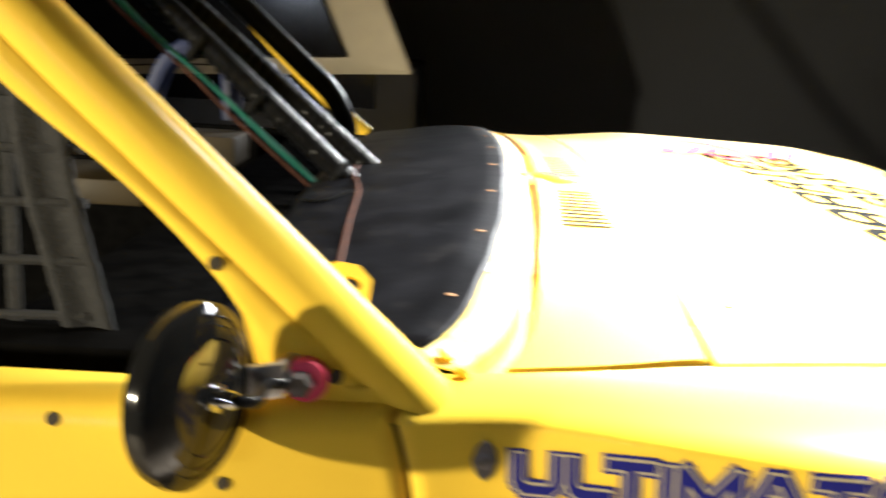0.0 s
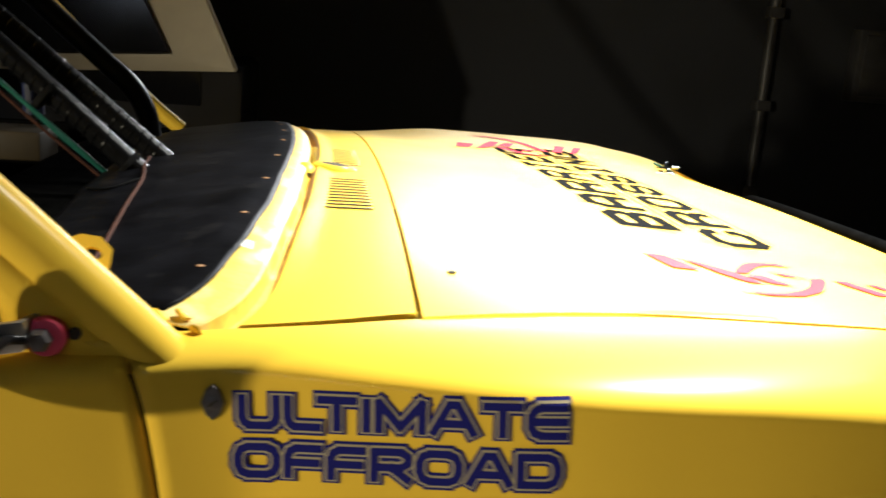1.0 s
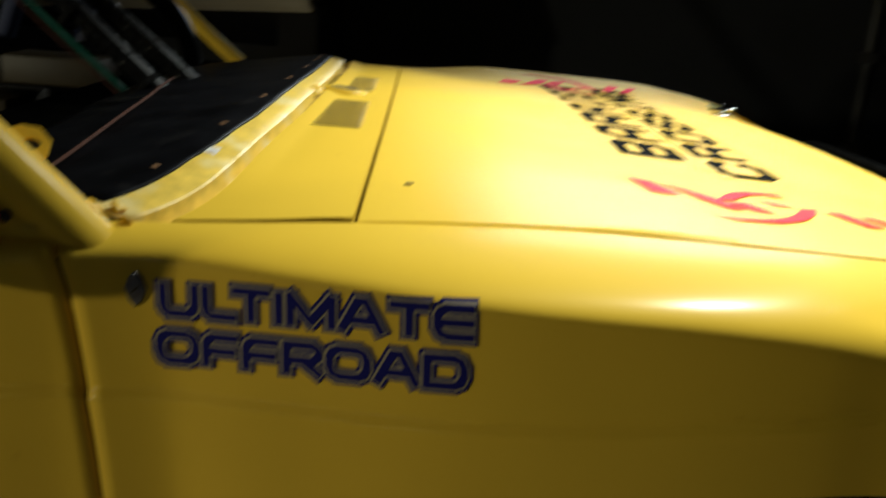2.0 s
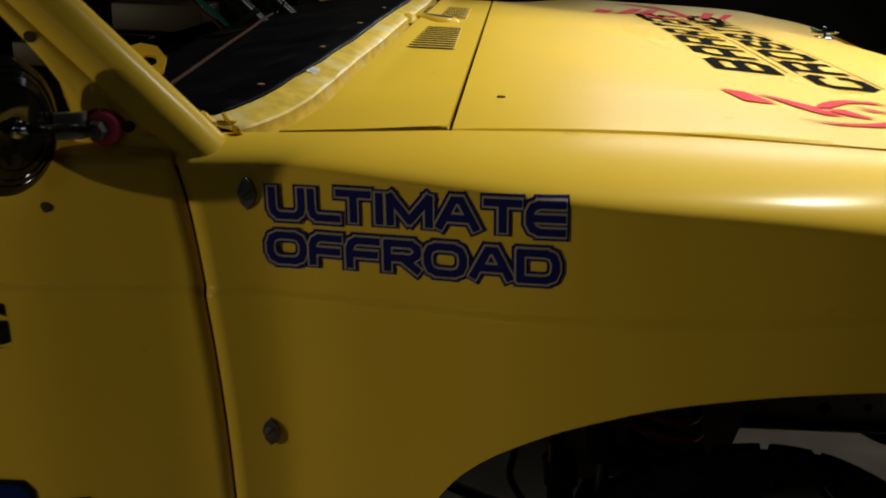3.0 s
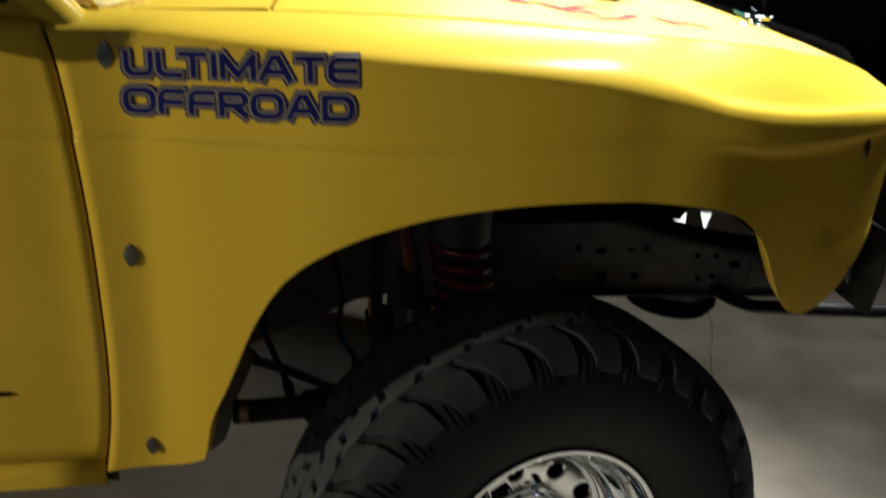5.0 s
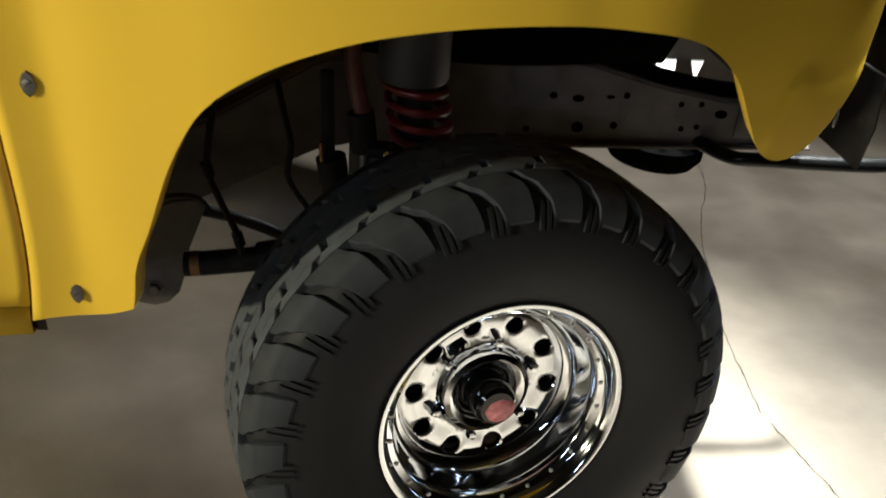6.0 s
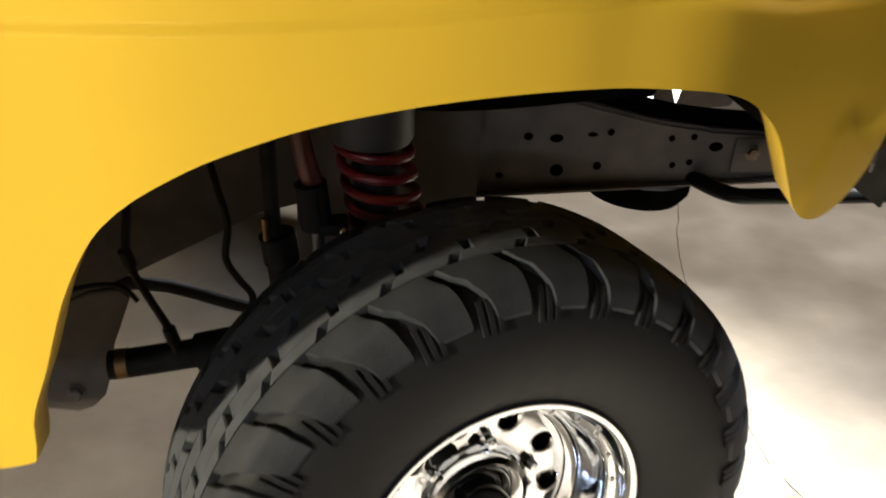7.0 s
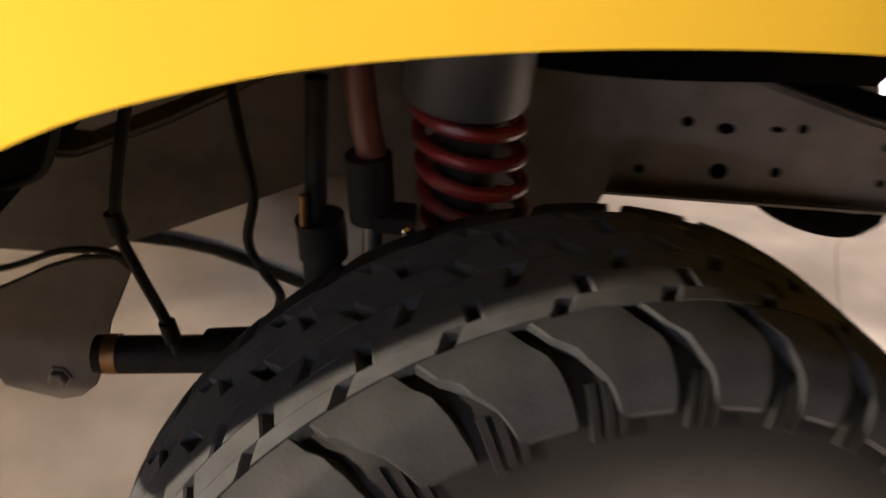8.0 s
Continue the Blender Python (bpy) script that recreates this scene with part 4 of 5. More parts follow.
# front bar
bm = bmesh.new()
tube(bm, [(1.72, 1.42, 0.94), (1.74, 1.46, 1.108), (1.745, 1.52, 1.174), (1.745, 1.65, 1.189), (1.745, 2.26, 1.189), (1.745, 2.39, 1.174), (1.74, 2.45, 1.108), (1.72, 2.49, 0.94)], 0.018, 16, 6)
part("front_bar", bm, BLACK_AND_SHADE, truck, "black tube bar across the nose")

# ---------------------------------------------------------------- wheel
def build_wheel(M):
    wheel = new("wheel")
    wheel.parent = truck
    tagged(wheel, "chrome steel wheel with a knobbly black off-road tyre")
    D = -0.095
    TP = [(0.200, 0.000), (0.214, 0.010), (0.235, 0.022), (0.27, 0.032), (0.31, 0.034), (0.345, 0.028), (0.370, 0.018), (0.384, 0.005), (0.3905, -0.012), (0.394, -0.05), (0.3945, D), (0.394, -0.14), (0.3905, -0.178), (0.384, -0.196), (0.345, -0.216), (0.29, -0.226), (0.235, -0.215), (0.20, -0.19)]
    bm = bmesh.new()
    lathe(bm, TP, M, 112)
    part("tyre", bm, RUBBER, wheel, angle=50)
    # tread pieces: one mesh a kind, turned round the axle
    N = 30
    step = 2 * math.pi / N
    outline = [(0.3945, D), (0.3943, -0.055), (0.393, -0.032), (0.390, -0.010), (0.3845, 0.004), (0.371, 0.0175), (0.352, 0.0255), (0.330, 0.031)]

    def on(s, a, lift):
        i = min(int(s), len(outline) - 2)
        f = s - i
        r, h = (outline[i][k] + (outline[i + 1][k] - outline[i][k]) * f for k in (0, 1))
        r2, h2 = outline[min(i + 1, len(outline) - 1)]
        r1, h1 = outline[i]
        n = Vector((-(h1 - h2), r1 - r2)).normalized()
        if n.x < 0 and n.y < 0:
            n = -n
        r, h = r + n.x * lift, h + n.y * lift
        return Vector((r * math.cos(a), r * math.sin(a), h))

    def block(cells, rubber, mirror=False):
        """A block from rows of (s, a0, a1, lift); its flanks go down to the carcass."""
        bm = bmesh.new()
        rows = []
        for s, a0, a1, lift in cells:
            e = 0.0045
            rows.append([on(s, a0 - e, -0.002), on(s, a0, lift - 0.0022), on(s, a0 + e, lift)] + [on(s, a0 + (a1 - a0) * q, lift) for q in (0.33, 0.66)] + [on(s, a1 - e, lift), on(s, a1, lift - 0.0022), on(s, a1 + e, -0.002)])
        first, last = cells[0], cells[-1]
        rows.insert(0, [on(first[0], first[1] + (first[2] - first[1]) * q / 7, -0.002) for q in range(8)])
        rows.append([on(last[0], last[1] + (last[2] - last[1]) * q / 7, -0.002) for q in range(8)])
        if mirror:
            rows = [[Vector((v.x, v.y, 2 * D - v.z)) for v in row] for row in rows]
        grid(bm, rows)
        bmesh.ops.recalc_face_normals(bm, faces=bm.faces)
        me = bpy.data.meshes.new("tread_block")
        bm.to_mesh(me)
        bm.free()
        me.materials.append(rubber)
        me.polygons.foreach_set("use_smooth", [True] * len(me.polygons))
        me.set_sharp_from_angle(angle=radians(28))
        return me

    T = 0.0125

    def cells(rows, lift=T):
        return [(s, radians(100.9 + lo), radians(100.9 + hi), lift if len(more) == 0 else more[0]) for s, lo, hi, *more in rows]

    lug = cells([(2.26, -2.2, 7.6, 0.010), (2.32, -2.3, 7.5), (2.6, -2.8, 7.0), (3.06, -3.7, 6.1), (3.4, -4.4, 5.2), (3.8, -5.1, 4.2), (4.1, -5.6, 3.5, 0.0120), (4.4, -5.9, 2.7, 0.0102), (4.7, -6.1, 2.0, 0.0088), (5.0, -6.3, 1.4, 0.0075), (5.6, -6.6, 0.8, 0.0060), (6.1, -6.7, 0.4, 0.0040), (6.3, -6.5, 0.1, 0.0010)])
    row2 = cells([(1.53, 3.4, 13.6), (1.75, 3.9, 14.1), (2.0, 4.4, 14.7), (2.21, 5.0, 15.2)])
    row3 = cells([(0.695, 0.6, 11.0), (0.95, 0.7, 11.1), (1.25, 0.8, 11.3), (1.505, 0.9, 11.4)])
    row4 = cells([(0.03, 6.3, 16.3), (0.25, 6.9, 16.9), (0.45, 7.6, 17.7), (0.665, 8.2, 18.4)])
    forms = [(lug, LUG_RUBBER), (row2, LIT_TREAD), (row3, LIT_TREAD), (row4, LIT_TREAD)]
    kinds = [block(r, m) for r, m in forms] + [block(r, m, True) for r, m in forms]
    bm = bmesh.new()
    for k in range(3):
        a = radians(90.6 + 1.75 * (k - 1))
        rows = []
        for s in span(4.9, 6.8, 6):
            rows.append([on(s, a - 0.0105, -0.001), on(s, a - 0.0080, 0.004), on(s, a + 0.0080, 0.004), on(s, a + 0.0105, -0.001)])
        grid(bm, rows)
    rib = bpy.data.meshes.new("sidewall_rib")
    bm.to_mesh(rib)
    bm.free()
    rib.materials.append(RUBBER)
    for i in range(N):
        turn = Matrix.Rotation(i * step, 4, "Z")
        picks = [("tread_block", me, 0.0 if n < len(forms) else 0.42) for n, me in enumerate(kinds)] + [("sidewall_rib", rib, 0.0)]
        for nm, me, f in picks:
            ob = new(nm, me)
            ob.parent = wheel
            ob.matrix_world = M @ Matrix.Rotation((i + f) * step, 4, "Z")
    # rim
    RP = [(0.185, -0.19), (0.190, -0.03), (0.199, -0.008), (0.2045, 0.0005), (0.2065, 0.006), (0.204, 0.0105), (0.199, 0.0105), (0.194, 0.006), (0.190, -0.002), (0.187, -0.010), (0.184, -0.013), (0.176, -0.015), (0.172, -0.020), (0.170, -0.034), (0.167, -0.048), (0.164, -0.064), (0.160, -0.074), (0.154, -0.079), (0.147, -0.082)]
    bm = bmesh.new()
    lathe(bm, RP, M, 96)
    part("rim", bm, CHROME, wheel, "polished chrome rim", angle=50)
    # dish with eight round holes
    bm = bmesh.new()

    def dish_h(r):
        return lerp_table([(0.05, -0.074), (0.068, -0.078), (0.08, -0.085), (0.10, -0.083), (0.12, -0.080), (0.138, -0.081), (0.147, -0.084)], r)

    n_h, rc, rh, rin, rout = 10, 0.119, 0.0148, 0.055, 0.147
    for h in range(n_h):
        a0 = 2 * math.pi * (h + 0.66) / n_h
        inner, outer = [], []
        for k in range(32):
            q = 2 * math.pi * k / 32
            d = Vector((math.cos(q), math.sin(q)))
            lo, hi = rh, 0.12
            for _ in range(24):
                m_ = (lo + hi) / 2
                p = Vector((rc, 0)) + d * m_
                ok = rin <= p.length <= rout and abs(math.atan2(p.y, p.x)) <= math.pi / n_h
                lo, hi = (m_, hi) if ok else (lo, m_)
            outer.append(Vector((rc, 0)) + d * lo)
            inner.append(Vector((rc, 0)) + d * rh)
        rings = []
        for f in (-1, 0, 0.12, 0.35, 0.7, 1):
            ring = []
            for a, b in zip(inner, outer):
                p = a.lerp(b, max(f, 0))
                z = dish_h(p.length) - (0.012 if f < 0 else 0.002 if f == 0 else 0)
                ring.append(bm.verts.new(M @ Matrix.Rotation(a0, 4, "Z") @ Vector((p.x, p.y, z))))
            rings.append(ring)
        for r0, r1 in zip(rings, rings[1:]):
            for k in range(32):
                bm.faces.new((r0[k], r0[(k + 1) % 32], r1[(k + 1) % 32], r1[k]))
    bmesh.ops.remove_doubles(bm, verts=bm.verts, dist=0.0004)
    part("dish", bm, CHROME, wheel, "chrome wheel dish with round holes", angle=40)
    bm = bmesh.new()
    lathe(bm, [(0.15, -0.132), (0.10, -0.136), (0.05, -0.136), (0.001, -0.136)], M, 40)
    part("brake_drum", bm, BLACK_INK, wheel)
    bm = bmesh.new()
    lathe(bm, [(0.082, -0.088), (0.080, -0.074), (0.074, -0.064), (0.065, -0.060), (0.055, -0.063), (0.047, -0.072), (0.045, -0.084)], M, 48)
    part("hub_ring", bm, CHROME, wheel)
    bm = bmesh.new()
    lathe(bm, [(0.045, -0.086), (0.041, -0.078), (0.037, -0.074), (0.0365, -0.036), (0.034, -0.026), (0.028, -0.021), (0.001, -0.020)], M, 36)
    cap = part("hub_cap", bm, BLACK_GLOSS, wheel, "black locking hub with worn pink-red mark")
    bm = bmesh.new()
    bmesh.ops.create_icosphere(bm, subdivisions=3, radius=0.024, matrix=M @ Matrix.Translation((0.005, -0.006, -0.022)) @ Matrix.Diagonal((1.1, 0.9, 0.3, 1)))
    for v in bm.verts:
        v.co += 0.003 * noise.noise_vector(v.co * 110)
    part("hub_mark", bm, PINK_PALE, wheel)
    for k in range(6):
        a = 2 * math.pi * (k + 0.2) / 6
        bm = bmesh.new()
        lathe(bm, [(0.0085, -0.086), (0.0085, -0.072), (0.006, -0.067), (0.001, -0.066)], M @ Matrix.Rotation(a, 4, "Z") @ Matrix.Translation((0.090, 0, 0)), 6)
        part("lug_nut", bm, CHROME, wheel)
    for k in range(24):
        a = 2 * math.pi * k / 24
        bm = bmesh.new()
        lathe(bm, [(0.0042, -0.016), (0.004, -0.0125), (0.002, -0.0115), (0.0005, -0.0115)], M @ Matrix.Rotation(a, 4, "Z") @ Matrix.Translation((0.1795, 0, 0)), 8)
        part("rim_bolt", bm, STEEL, wheel)
    return wheel


WHEEL = Matrix.Translation((1.24, 1.172, 0.405)) @ Matrix.Rotation(radians(15.4), 4, "Z") @ Matrix.Rotation(radians(90 - 3.4), 4, "X") @ Matrix.Diagonal((1.006, 1.006, 1.02, 1)) @ Matrix.Rotation(radians(7), 4, "Z")
build_wheel(WHEEL)

# ---------------------------------------------------------------- chassis
def beam(name, line, width, mat, label=""):
    """An upright plate beam: line of (x, z_low, z_high), between two y."""
    bm = bmesh.new()
    a = [[bm.verts.new((x, y, z)) for y, z in ((width[0], lo), (width[1], lo), (width[1], hi), (width[0], hi))] for x, lo, hi in line]
    for p, q in zip(a, a[1:]):
        for k in range(4):
            bm.faces.new((p[k], p[(k + 1) % 4], q[(k + 1) % 4], q[k]))
    bm.faces.new(a[0])
    bm.faces.new(a[-1][::-1])
    bmesh.ops.bevel(bm, geom=[e for e in bm.edges if abs(e.verts[0].co.x - e.verts[1].co.x) > 0.02], offset=0.006, segments=2, affect="EDGES")
    return part(name, bm, mat, truck, label)


rail = beam("frame_rail", [(-0.5, 0.40, 0.55), (0.60, 0.44, 0.60), (0.72, 0.496, 0.66), (0.92, 0.598, 0.78), (1.05, 0.63, 0.81), (1.30, 0.632, 0.81), (1.45, 0.635, 0.80), (1.60, 0.638, 0.762), (1.72, 0.645, 0.742), (1.92, 0.655, 0.73)], (1.74, 1.82), FRAME, "grey-brown steel frame rail with punched holes")
beam("frame_rail", [(-0.5, 0.40, 0.55), (0.60, 0.44, 0.60), (0.72, 0.496, 0.66), (0.92, 0.598, 0.78), (1.05, 0.63, 0.81), (1.30, 0.632, 0.81), (1.60, 0.638, 0.82), (1.92, 0.655, 0.82)], (2.09, 2.17), FRAME)
beam("rail_flange", [(1.28, 0.626, 0.634), (1.92, 0.646, 0.654)], (1.725, 1.80), FRAME)
# Black discs on the rail's face stand for the shade in punched holes.
for x, z, rx, rz in ((1.429, 0.731, 0.012, 0.0075), (1.435, 0.671, 0.012, 0.011), (1.508, 0.678, 0.0075, 0.0075), (1.493, 0.737, 0.009, 0.004), (1.525, 0.741, 0.0065, 0.0065), (1.638, 0.728, 0.006, 0.006), (1.679, 0.730, 0.006, 0.006), (1.647, 0.677, 0.006, 0.006), (1.678, 0.682, 0.006, 0.006), (1.723, 0.711, 0.013, 0.009), (1.333, 0.663, 0.0065, 0.006), (1.379, 0.735, 0.008, 0.007)):
    bm = bmesh.new()
    lathe(bm, [(1.0, -0.3), (1.0, 0.06), (0.02, 0.06)], Matrix.Translation((x, 1.7395, z)) @ pose(0, 0, 0, 90, 0, 0) @ Matrix.Diagonal((rx, rz, 0.01, 1)), 18)
    part("rail_hole", bm, BLACK_AND_SHADE, truck)
# spring tower and axle
beam("spring_tower", [(0.985, 0.50, 0.86), (1.22, 0.54, 0.86), (1.272, 0.575, 0.86), (1.29, 0.644, 0.86)], (1.712, 1.736), FRAME, "grey-brown steel spring tower on the frame rail")
bm = bmesh.new()
tube(bm, [(1.24, 1.36, 0.42), (1.24, 2.0, 0.42), (1.24, 2.55, 0.42)], 0.045, 18, 2)
part("axle", bm, BLACK_MATT, truck)
bm = bmesh.new()
box(bm, 0.99, 1.27, 1.34, 1.52, 0.46, 0.655, 0.03)
part("axle_bracket", bm, BLACK_MATT, truck)
bm = bmesh.new()
tube(bm, [(1.238, 1.315, 0.414), (1.24, 1.42, 0.42)], 0.075, 20, 1)
part("knuckle", bm, BLACK_MATT, truck)
# coil spring over its damper
SX, SY = 1.084, 1.43
pts = [(SX + 0.047 * math.cos(a) + 0.0008 * a, SY + 0.047 * math.sin(a), 0.872 - 0.0285 * a / (2 * math.pi)) for a in [k * math.pi / 10 for k in range(20 * 12)]]
bm = bmesh.new()
tube(bm, pts, 0.0068, 10, 1)
part("coil_spring", bm, SPRING_RED, truck, "dark red coil spring under a grey cup")
bm = bmesh.new()
lathe(bm, [(0.052, 0.0), (0.056, 0.006), (0.056, 0.16), (0.01, 0.16)], pose(SX, SY, 0.862), 36)
part("spring_cup", bm, GREY, truck)
bm = bmesh.new()
tube(bm, [(SX, SY, 0.92), (SX + 0.02, SY, 0.56)], 0.03, 20, 1)
part("damper_body", bm, BLACK_MATT, truck)
# shock absorber beside it
bm = bmesh.new()
tube(bm, [(0.985, 1.40, 1.02), (0.990, 1.40, 0.89), (1.010, 1.40, 0.803)], 0.0135, 16, 2)
shock = part("shock_absorber", bm, SHOCK_RED, truck, "slim shock absorber with brown-red sleeve and bright rod")
bm = bmesh.new()
tube(bm, [(1.004, 1.396, 0.815), (1.012, 1.396, 0.752)], 0.021, 18, 1)
part("collar", bm, BLACK_MATT, shock)
bm = bmesh.new()
tube(bm, [(1.012, 1.396, 0.755), (1.018, 1.396, 0.60)], 0.0095, 14, 1)
part("rod", bm, DULL, shock)
bm = bmesh.new()
box(bm, 1.012, 1.052, 1.375, 1.41, 0.747, 0.765, 0.004)
part("clamp", bm, BLACK_MATT, shock)
bm = bmesh.new()
lathe(bm, [(0.006, 0), (0.006, 0.007), (0.003, 0.009), (0.001, 0.009)], pose(1.046, 1.374, 0.757, 90, 0, 0), 10)
part("clamp_bolt", bm, CHROME, shock)
# second damper, black
bm = bmesh.new()
tube(bm, [(0.950, 1.45, 0.86), (0.954, 1.45, 0.70)], 0.011, 14, 1)
damper = part("steering_damper", bm, BLACK_MATT, truck)
bm = bmesh.new()
tube(bm, [(0.957, 1.45, 0.715), (0.960, 1.45, 0.70), (0.963, 1.45, 0.672)], 0.025, 18, 1)
part("boot_ring", bm, BLACK_MATT, damper)
bm = bmesh.new()
tube(bm, [(0.960, 1.45, 0.68), (0.972, 1.45, 0.56)], 0.0195, 18, 1)
part("boot", bm, BLACK_MATT, damper)
bm = bmesh.new()
tube(bm, [(0.943, 1.437, 0.745), (0.945, 1.437, 0.70)], 0.005, 10, 1)
part("brass_fitting", bm, BRASS, damper)
# link bracket with its bolt
bm = bmesh.new()
ring = [(0.55, 0.505), (0.585, 0.519), (0.635, 0.553), (0.675, 0.572), (0.716, 0.578), (0.733, 0.562), (0.715, 0.515), (0.698, 0.478), (0.688, 0.42), (0.676, 0.382), (0.655, 0.360), (0.63, 0.352), (0.56, 0.366), (0.545, 0.40)]
va = [bm.verts.new((x, 1.545, z)) for x, z in ring]
vb = [bm.verts.new((x, 1.556, z)) for x, z in ring]
bm.faces.new(va)
bm.faces.new(vb[::-1])
for k in range(len(ring)):
    bm.faces.new((va[k], va[(k + 1) % len(ring)], vb[(k + 1) % len(ring)], vb[k]))
bmesh.ops.bevel(bm, geom=[e for e in bm.edges if abs(e.verts[0].co.y - e.verts[1].co.y) < 1e-4], offset=0.002, segments=2, affect="EDGES")
bracket = part("link_bracket", bm, FRAME, truck, "grey-brown steel plate bracket with rounded foot")
bm = bmesh.new()
lathe(bm, [(0.016, 0), (0.016, 0.003), (0.0125, 0.003), (0.012, 0.011), (0.009, 0.013), (0.001, 0.013)], pose(0.632, 1.545, 0.392, 90, 0, 0), 6)
part("bracket_bolt", bm, DULL, bracket)
bm = bmesh.new()
tube(bm, [(0.42, 1.540, 0.520), (0.575, 1.539, 0.548), (0.66, 1.538, 0.585), (0.72, 1.538, 0.588), (0.745, 1.538, 0.56)], 0.004, 8, 5)
part("bracket_edge", bm, BLACK_MATT, bracket)
# trailing link
bm = bmesh.new()
tube(bm, [(0.70, 1.50, 0.472), (0.735, 1.50, 0.475), (0.84, 1.50, 0.489)], 0.0225, 18, 2)
link = part("trailing_link", bm, BLACK_MATT, truck, "black tube link with threaded end")
bm = bmesh.new()
tube(bm, [(0.832, 1.50, 0.488), (0.95, 1.49, 0.515), (1.10, 1.47, 0.55)], 0.030, 18, 3)
part("link_tube", bm, BLACK_MATT, link)
bm = bmesh.new()
tube(bm, [(0.712, 1.50, 0.4735), (0.728, 1.50, 0.475)], 0.0235, 18, 1)
part("end_ring", bm, BRASS, link)
# brake and breather lines
for nm, pts, r, mat in (("brake_line", [(0.775, 1.46, 0.82), (0.763, 1.45, 0.745), (0.757, 1.45, 0.682), (0.774, 1.45, 0.63), (0.799, 1.45, 0.569), (0.806, 1.46, 0.52)], 0.0062, BLACK_MATT),
                        ("brake_line", [(0.870, 1.46, 0.84), (0.884, 1.45, 0.779), (0.893, 1.45, 0.731), (0.887, 1.45, 0.679), (0.902, 1.45, 0.645), (0.920, 1.45, 0.615), (0.912, 1.45, 0.577), (0.905, 1.46, 0.54)], 0.0052, BLACK_MATT),
                        ("brake_line", [(0.56, 1.52, 0.66), (0.66, 1.50, 0.70), (0.70, 1.48, 0.78), (0.74, 1.46, 0.86)], 0.006, BLACK_MATT),
                        ("blue_sleeve", [(0.914, 1.448, 0.59), (0.908, 1.45, 0.56), (0.903, 1.455, 0.53)], 0.0075, BLUE_CLOTH)):
    bm = bmesh.new()
    tube(bm, pts, r, 8, 6)
    part(nm, bm, mat, truck)
for x, z in ((0.757, 0.684), (0.803, 0.555)):
    bm = bmesh.new()
    tube(bm, [(x - 0.003, 1.45, z + 0.012), (x, 1.45, z), (x + 0.003, 1.45, z - 0.012)], 0.0095, 12, 2)
    part("line_fitting", bm, BLACK_MATT, truck)
bm = bmesh.new()
tube(bm, [(0.60, 1.92, 0.37), (0.715, 2.0, 0.307), (0.889, 2.05, 0.21), (1.0, 2.1, 0.16)], 0.014, 12, 3)
part("cross_link", bm, BLACK_MATT, truck)
# sump behind the rail
bm = bmesh.new()
lathe(bm, [(0.115, 0.06), (0.115, 0.03), (0.10, 0.008), (0.07, 0.0), (0.001, -0.002)], pose(1.688, 2.0, 0.496, 0, 3, 0), 40)
part("sump", bm, BLACK_AND_SHADE, truck)
# nose tube, and added white plates that stand for lit floor past the rail
bm = bmesh.new()
tube(bm, [(1.64, 1.84, 0.66), (1.69, 1.745, 0.650), (1.735, 1.675, 0.648), (1.80, 1.66, 0.650), (2.02, 1.66, 0.648), (2.08, 1.68, 0.648)], 0.0145, 16, 6)
part("bumper_tube", bm, BLACK_TUBE, truck, "glossy black bumper tube")
for ring in ([(1.678, 0.725), (1.742, 0.73), (1.728, 0.685), (1.708, 0.648)], [(1.770, 0.735), (1.822, 0.74), (1.776, 0.675)]):
    bm = bmesh.new()
    va, vb = ([bm.verts.new((x, 2.06 + d + (z - 0.68) * 0.9, z)) for x, z in ring] for d in (0, 0.006))
    bm.faces.new(va)
    bm.faces.new(vb[::-1])
    for k in range(len(ring)):
        bm.faces.new((va[k], va[(k + 1) % len(ring)], vb[(k + 1) % len(ring)], vb[k]))
    part("lit_gap_plate", bm, LIT_WHITE, truck, "small white plate standing for lit floor seen past the rail", smooth=False)
# Unseen black panels added behind the nose to keep lamp light off the rail.
bm = bmesh.new()
box(bm, 1.585, 1.61, 1.93, 2.66, 0.70, 1.19, 0.004)
part("nose_light_block", bm, BLACK_MATT, truck)
bm = bmesh.new()
box(bm, 1.585, 1.61, 1.30, 1.82, 0.90, 1.17, 0.004)
part("nose_light_panel", bm, BLACK_MATT, truck)
# end plate of the rail and its bolt
bm = bmesh.new()
box(bm, 1.757, 1.86, 1.7355, 1.7395, 0.662, 0.728, 0.0012)
plate = part("rail_end_plate", bm, FRAME, truck)
bm = bmesh.new()
lathe(bm, [(0.0150, -0.001), (0.0150, 0.002), (0.0115, 0.0026), (0.0112, 0.009), (0.0095, 0.0105), (0.0005, 0.0108)], pose(1.792, 1.7355, 0.700, 90, 0, 0), 6)
part("bolt", bm, RUST_BOLT, plate, "rust-brown bolt head")
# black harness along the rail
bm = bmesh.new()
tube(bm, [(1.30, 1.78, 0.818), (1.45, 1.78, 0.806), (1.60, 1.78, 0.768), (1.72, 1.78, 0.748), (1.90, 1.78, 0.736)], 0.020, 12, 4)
part("wiring_harness", bm, BLACK_AND_SHADE, truck)
# added black sheet that stands for the engine bay's shade beyond the rail
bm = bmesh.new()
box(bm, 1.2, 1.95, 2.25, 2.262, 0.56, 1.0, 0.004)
part("bay_shade_sheet", bm, BLACK_AND_SHADE, truck)
# black sheet for the dark grille under the nose, added also to shade the rail
bm = bmesh.new()
grid(bm, [[(1.708, y, 0.935), (1.80, y, 0.925), (1.875, y, 0.89), (1.885, y, 0.80), (1.875, y, 0.72)] for y in span(1.47, 1.97, 10)])
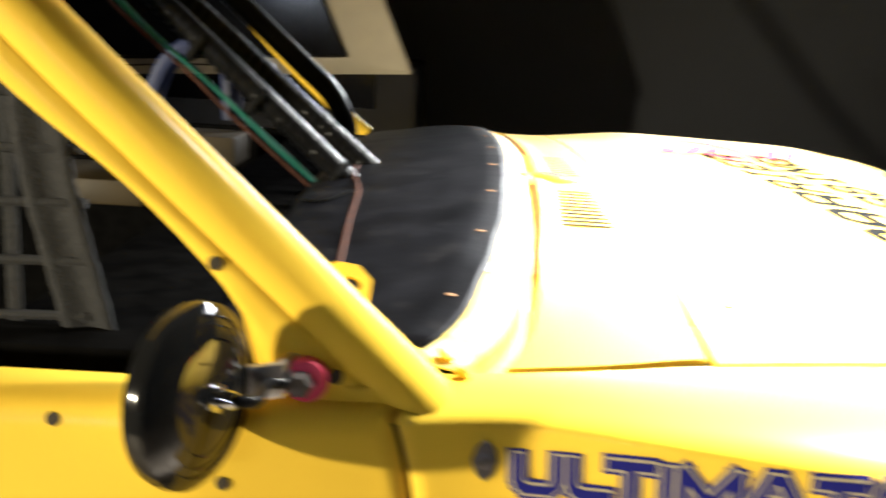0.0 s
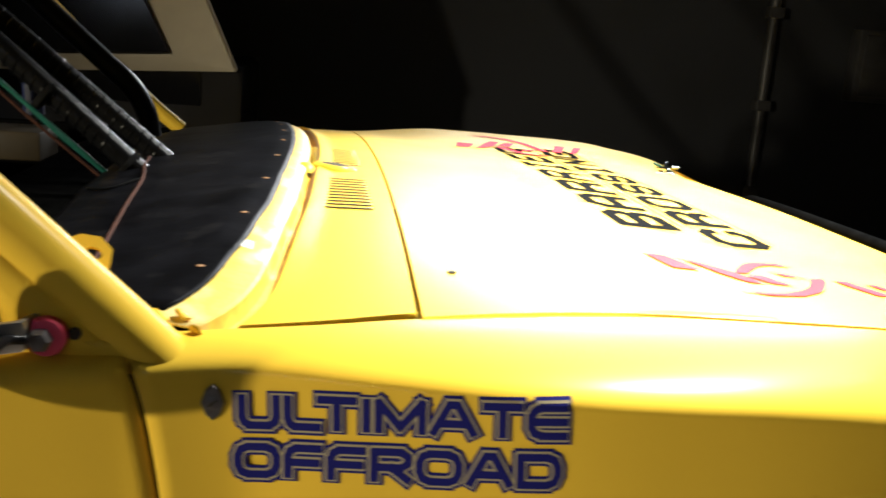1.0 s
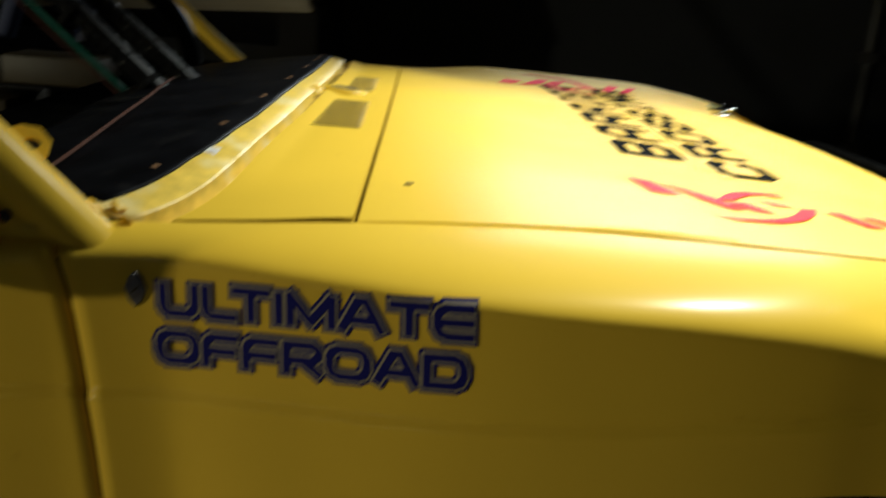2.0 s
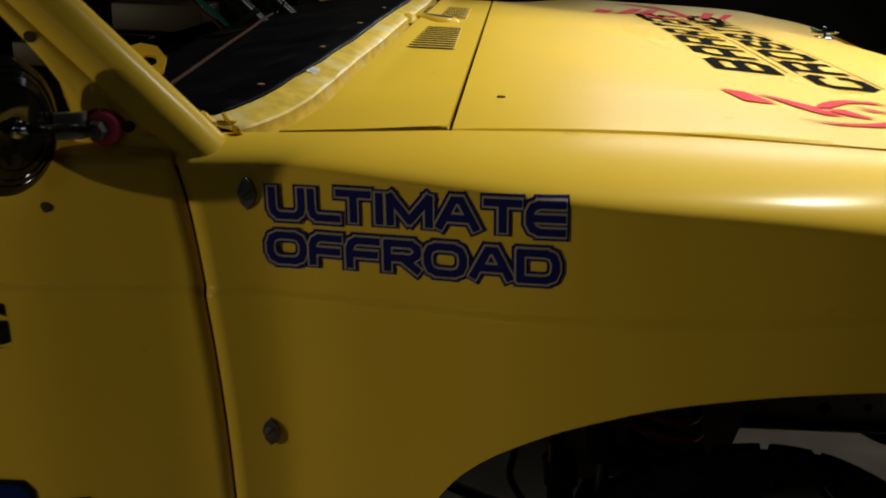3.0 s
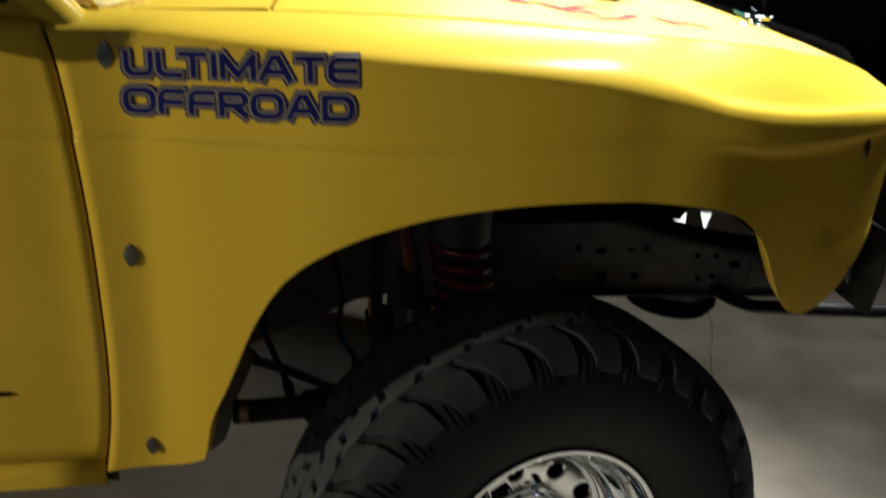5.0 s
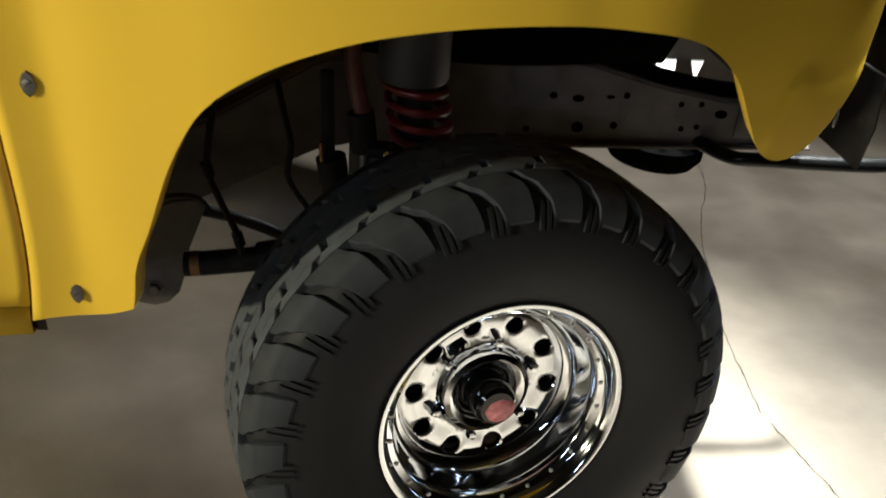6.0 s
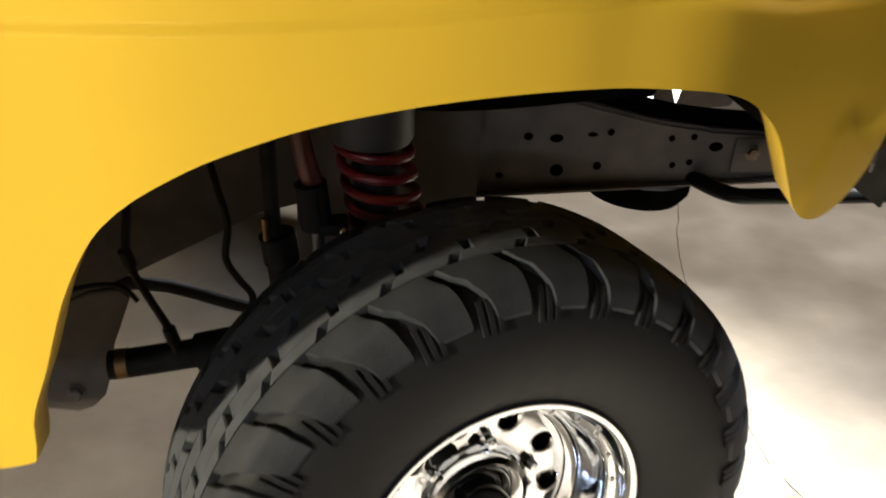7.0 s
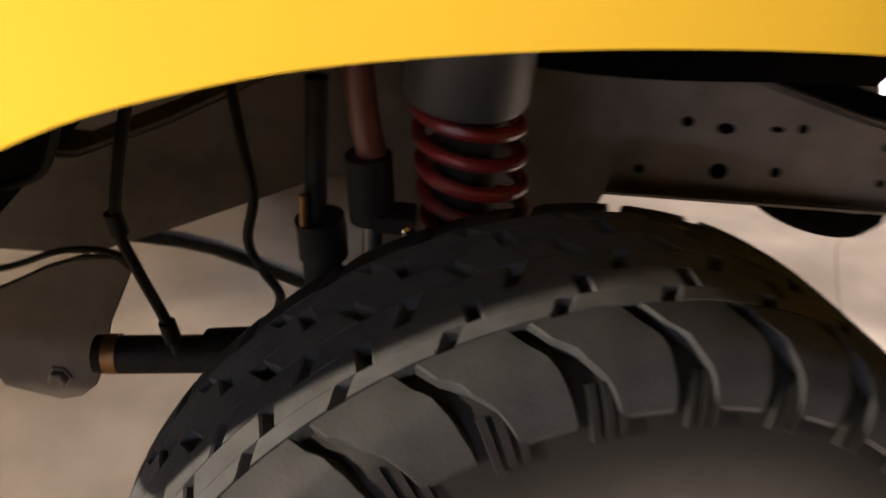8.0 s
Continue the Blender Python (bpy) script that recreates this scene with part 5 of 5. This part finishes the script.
part("grille_sheet", bm, BLACK_MATT, truck, thick=0.004, out=(1, 0, 0.5))
# inner wheel well wall, its shade put into the near-black colour
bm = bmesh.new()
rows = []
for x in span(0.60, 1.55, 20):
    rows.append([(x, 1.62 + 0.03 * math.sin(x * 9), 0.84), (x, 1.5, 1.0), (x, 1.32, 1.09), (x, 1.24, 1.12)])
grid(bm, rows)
part("wheel_well", bm, BLACK_AND_SHADE, truck, thick=0.003)

# ---------------------------------------------------------------- the rest of the hall
# parked vehicle behind, with a cream window surround
van = tagged(new("parked_van"), "dark parked van with cream window surround", "van")
bm = bmesh.new()
box(bm, -3.2, 0.46, 3.93, 5.1, 0.25, 1.36, 0.03)
part("body", bm, NAVY, van)
bm = bmesh.new()
outer = [(-2.6, 1.17), (0.44, 1.338), (0.075, 2.15), (-2.6, 2.15)]
inner = [(-2.4, 1.24), (0.20, 1.385), (-0.115, 2.05), (-2.4, 2.05)]
for h0, h1 in ((3.88, 3.95),):
    o = [[bm.verts.new((x, y, z)) for x, z in outer] for y in (h0, h1)]
    n = [[bm.verts.new((x, y, z)) for x, z in inner] for y in (h0, h1)]
    for k in range(4):
        j = (k + 1) % 4
        bm.faces.new((o[0][k], o[0][j], n[0][j], n[0][k]))
        bm.faces.new((o[1][k], n[1][k], n[1][j], o[1][j]))
        bm.faces.new((o[0][k], o[1][k], o[1][j], o[0][j]))
        bm.faces.new((n[0][k], n[0][j], n[1][j], n[1][k]))
bmesh.ops.bevel(bm, geom=list(bm.edges), offset=0.008, segments=2, affect="EDGES")
part("window_surround", bm, CREAM, van, "cream painted window surround")
bm = bmesh.new()
grid(bm, [[(x, 3.925, z) for x in (-2.5, 0.3)] for z in (1.2, 2.1)])
part("window_pane", bm, GLASS_DARK, van)
bm = bmesh.new()
tube(bm, [(-2.38, 3.876, 1.245), (-0.6, 3.876, 1.342), (0.193, 3.876, 1.39), (-0.115, 3.876, 2.04)], 0.007, 8, 1)
part("window_seal", bm, BLACK_MATT, van)
bm = bmesh.new()
tube(bm, [(-2.3, 3.878, 1.215), (-1.2, 3.878, 1.28), (-0.8, 3.878, 1.305), (-0.6, 3.878, 1.312), (-0.45, 3.878, 1.325), (-0.3, 3.878, 1.330)], 0.003, 6, 4)
part("trim_crack", bm, BLACK_MATT, van)
bm = bmesh.new()
box(bm, -3.0, 0.10, 3.97, 5.0, 1.36, 2.2, 0.05)
part("cab", bm, NAVY, van)
for x in (-2.6, -0.2):
    bm = bmesh.new()
    lathe(bm, [(0.18, 0), (0.30, 0.0), (0.32, 0.05), (0.32, 0.2), (0.2, 0.22), (0.02, 0.22)], pose(x, 4.15, 0.32, 90, 0, 0), 40)
    part("wheel", bm, RUBBER, van)
# conduit on the back wall
bm = bmesh.new()
tube(bm, [(3.25, 5.27, 0.0), (3.25, 5.27, 2.2), (3.25, 5.27, 4.5)], 0.028, 14, 2)
pipe = tagged(mesh_ob("wall_conduit", bm, GREY_DARK), "dark grey conduit pipe clamped to the back wall", "pipe")
for z in (0.8, 1.29, 1.80, 2.6):
    bm = bmesh.new()
    box(bm, 3.205, 3.295, 5.235, 5.30, z - 0.03, z + 0.03, 0.006)
    part("pipe_clamp", bm, GREY_DARK, pipe)
bm = bmesh.new()
tube(bm, [(0.9, 5.28, 1.80), (3.2, 5.28, 1.93)], 0.012, 8, 1)
tagged(mesh_ob("wall_cable", bm, GREY_DARK), "thin dark cable along the back wall", "cable")
bm = bmesh.new()
box(bm, 3.75, 4.05, 5.20, 5.30, 1.35, 1.75, 0.01)
cab = tagged(mesh_ob("wall_box", bm, GREY_DARK), "dark grey switch box on the back wall", "switch box")
bm = bmesh.new()
box(bm, 3.78, 4.02, 5.185, 5.20, 1.38, 1.72, 0.006)
part("box_door", bm, GREY_DARK, cab)
# cracks in the floor
for pts in ([(2.165, 2.74), (2.12, 2.60), (2.08, 2.46), (2.05, 2.3), (2.01, 2.12), (1.985, 1.97), (1.975, 1.81), (1.966, 1.73), (1.968, 1.67), (1.984, 1.60), (2.005, 1.5), (2.03, 1.40), (2.03, 1.2), (2.08, 0.9)], [(2.165, 2.74), (2.23, 2.89), (2.27, 3.07), (2.30, 3.4)]):
    line = curve_points([(x, y, 0) for x, y in pts], 6)
    bm = bmesh.new()
    rows = []
    for k, p in enumerate(line):
        j = 0.006 * noise.noise(Vector((p.y * 30, 7, 0))) + 0.003 * noise.noise(Vector((p.y * 90, 3, 0)))
        w = max(0.0003, 0.0011 + 0.0018 * noise.noise(Vector((p.y * 22, 2, 1))))
        rows.append([(p.x + j - w, p.y, 0.0008), (p.x + j + w, p.y, 0.0008)])
    grid(bm, rows)
    part("floor_crack", bm, DARK_GAP, floor)
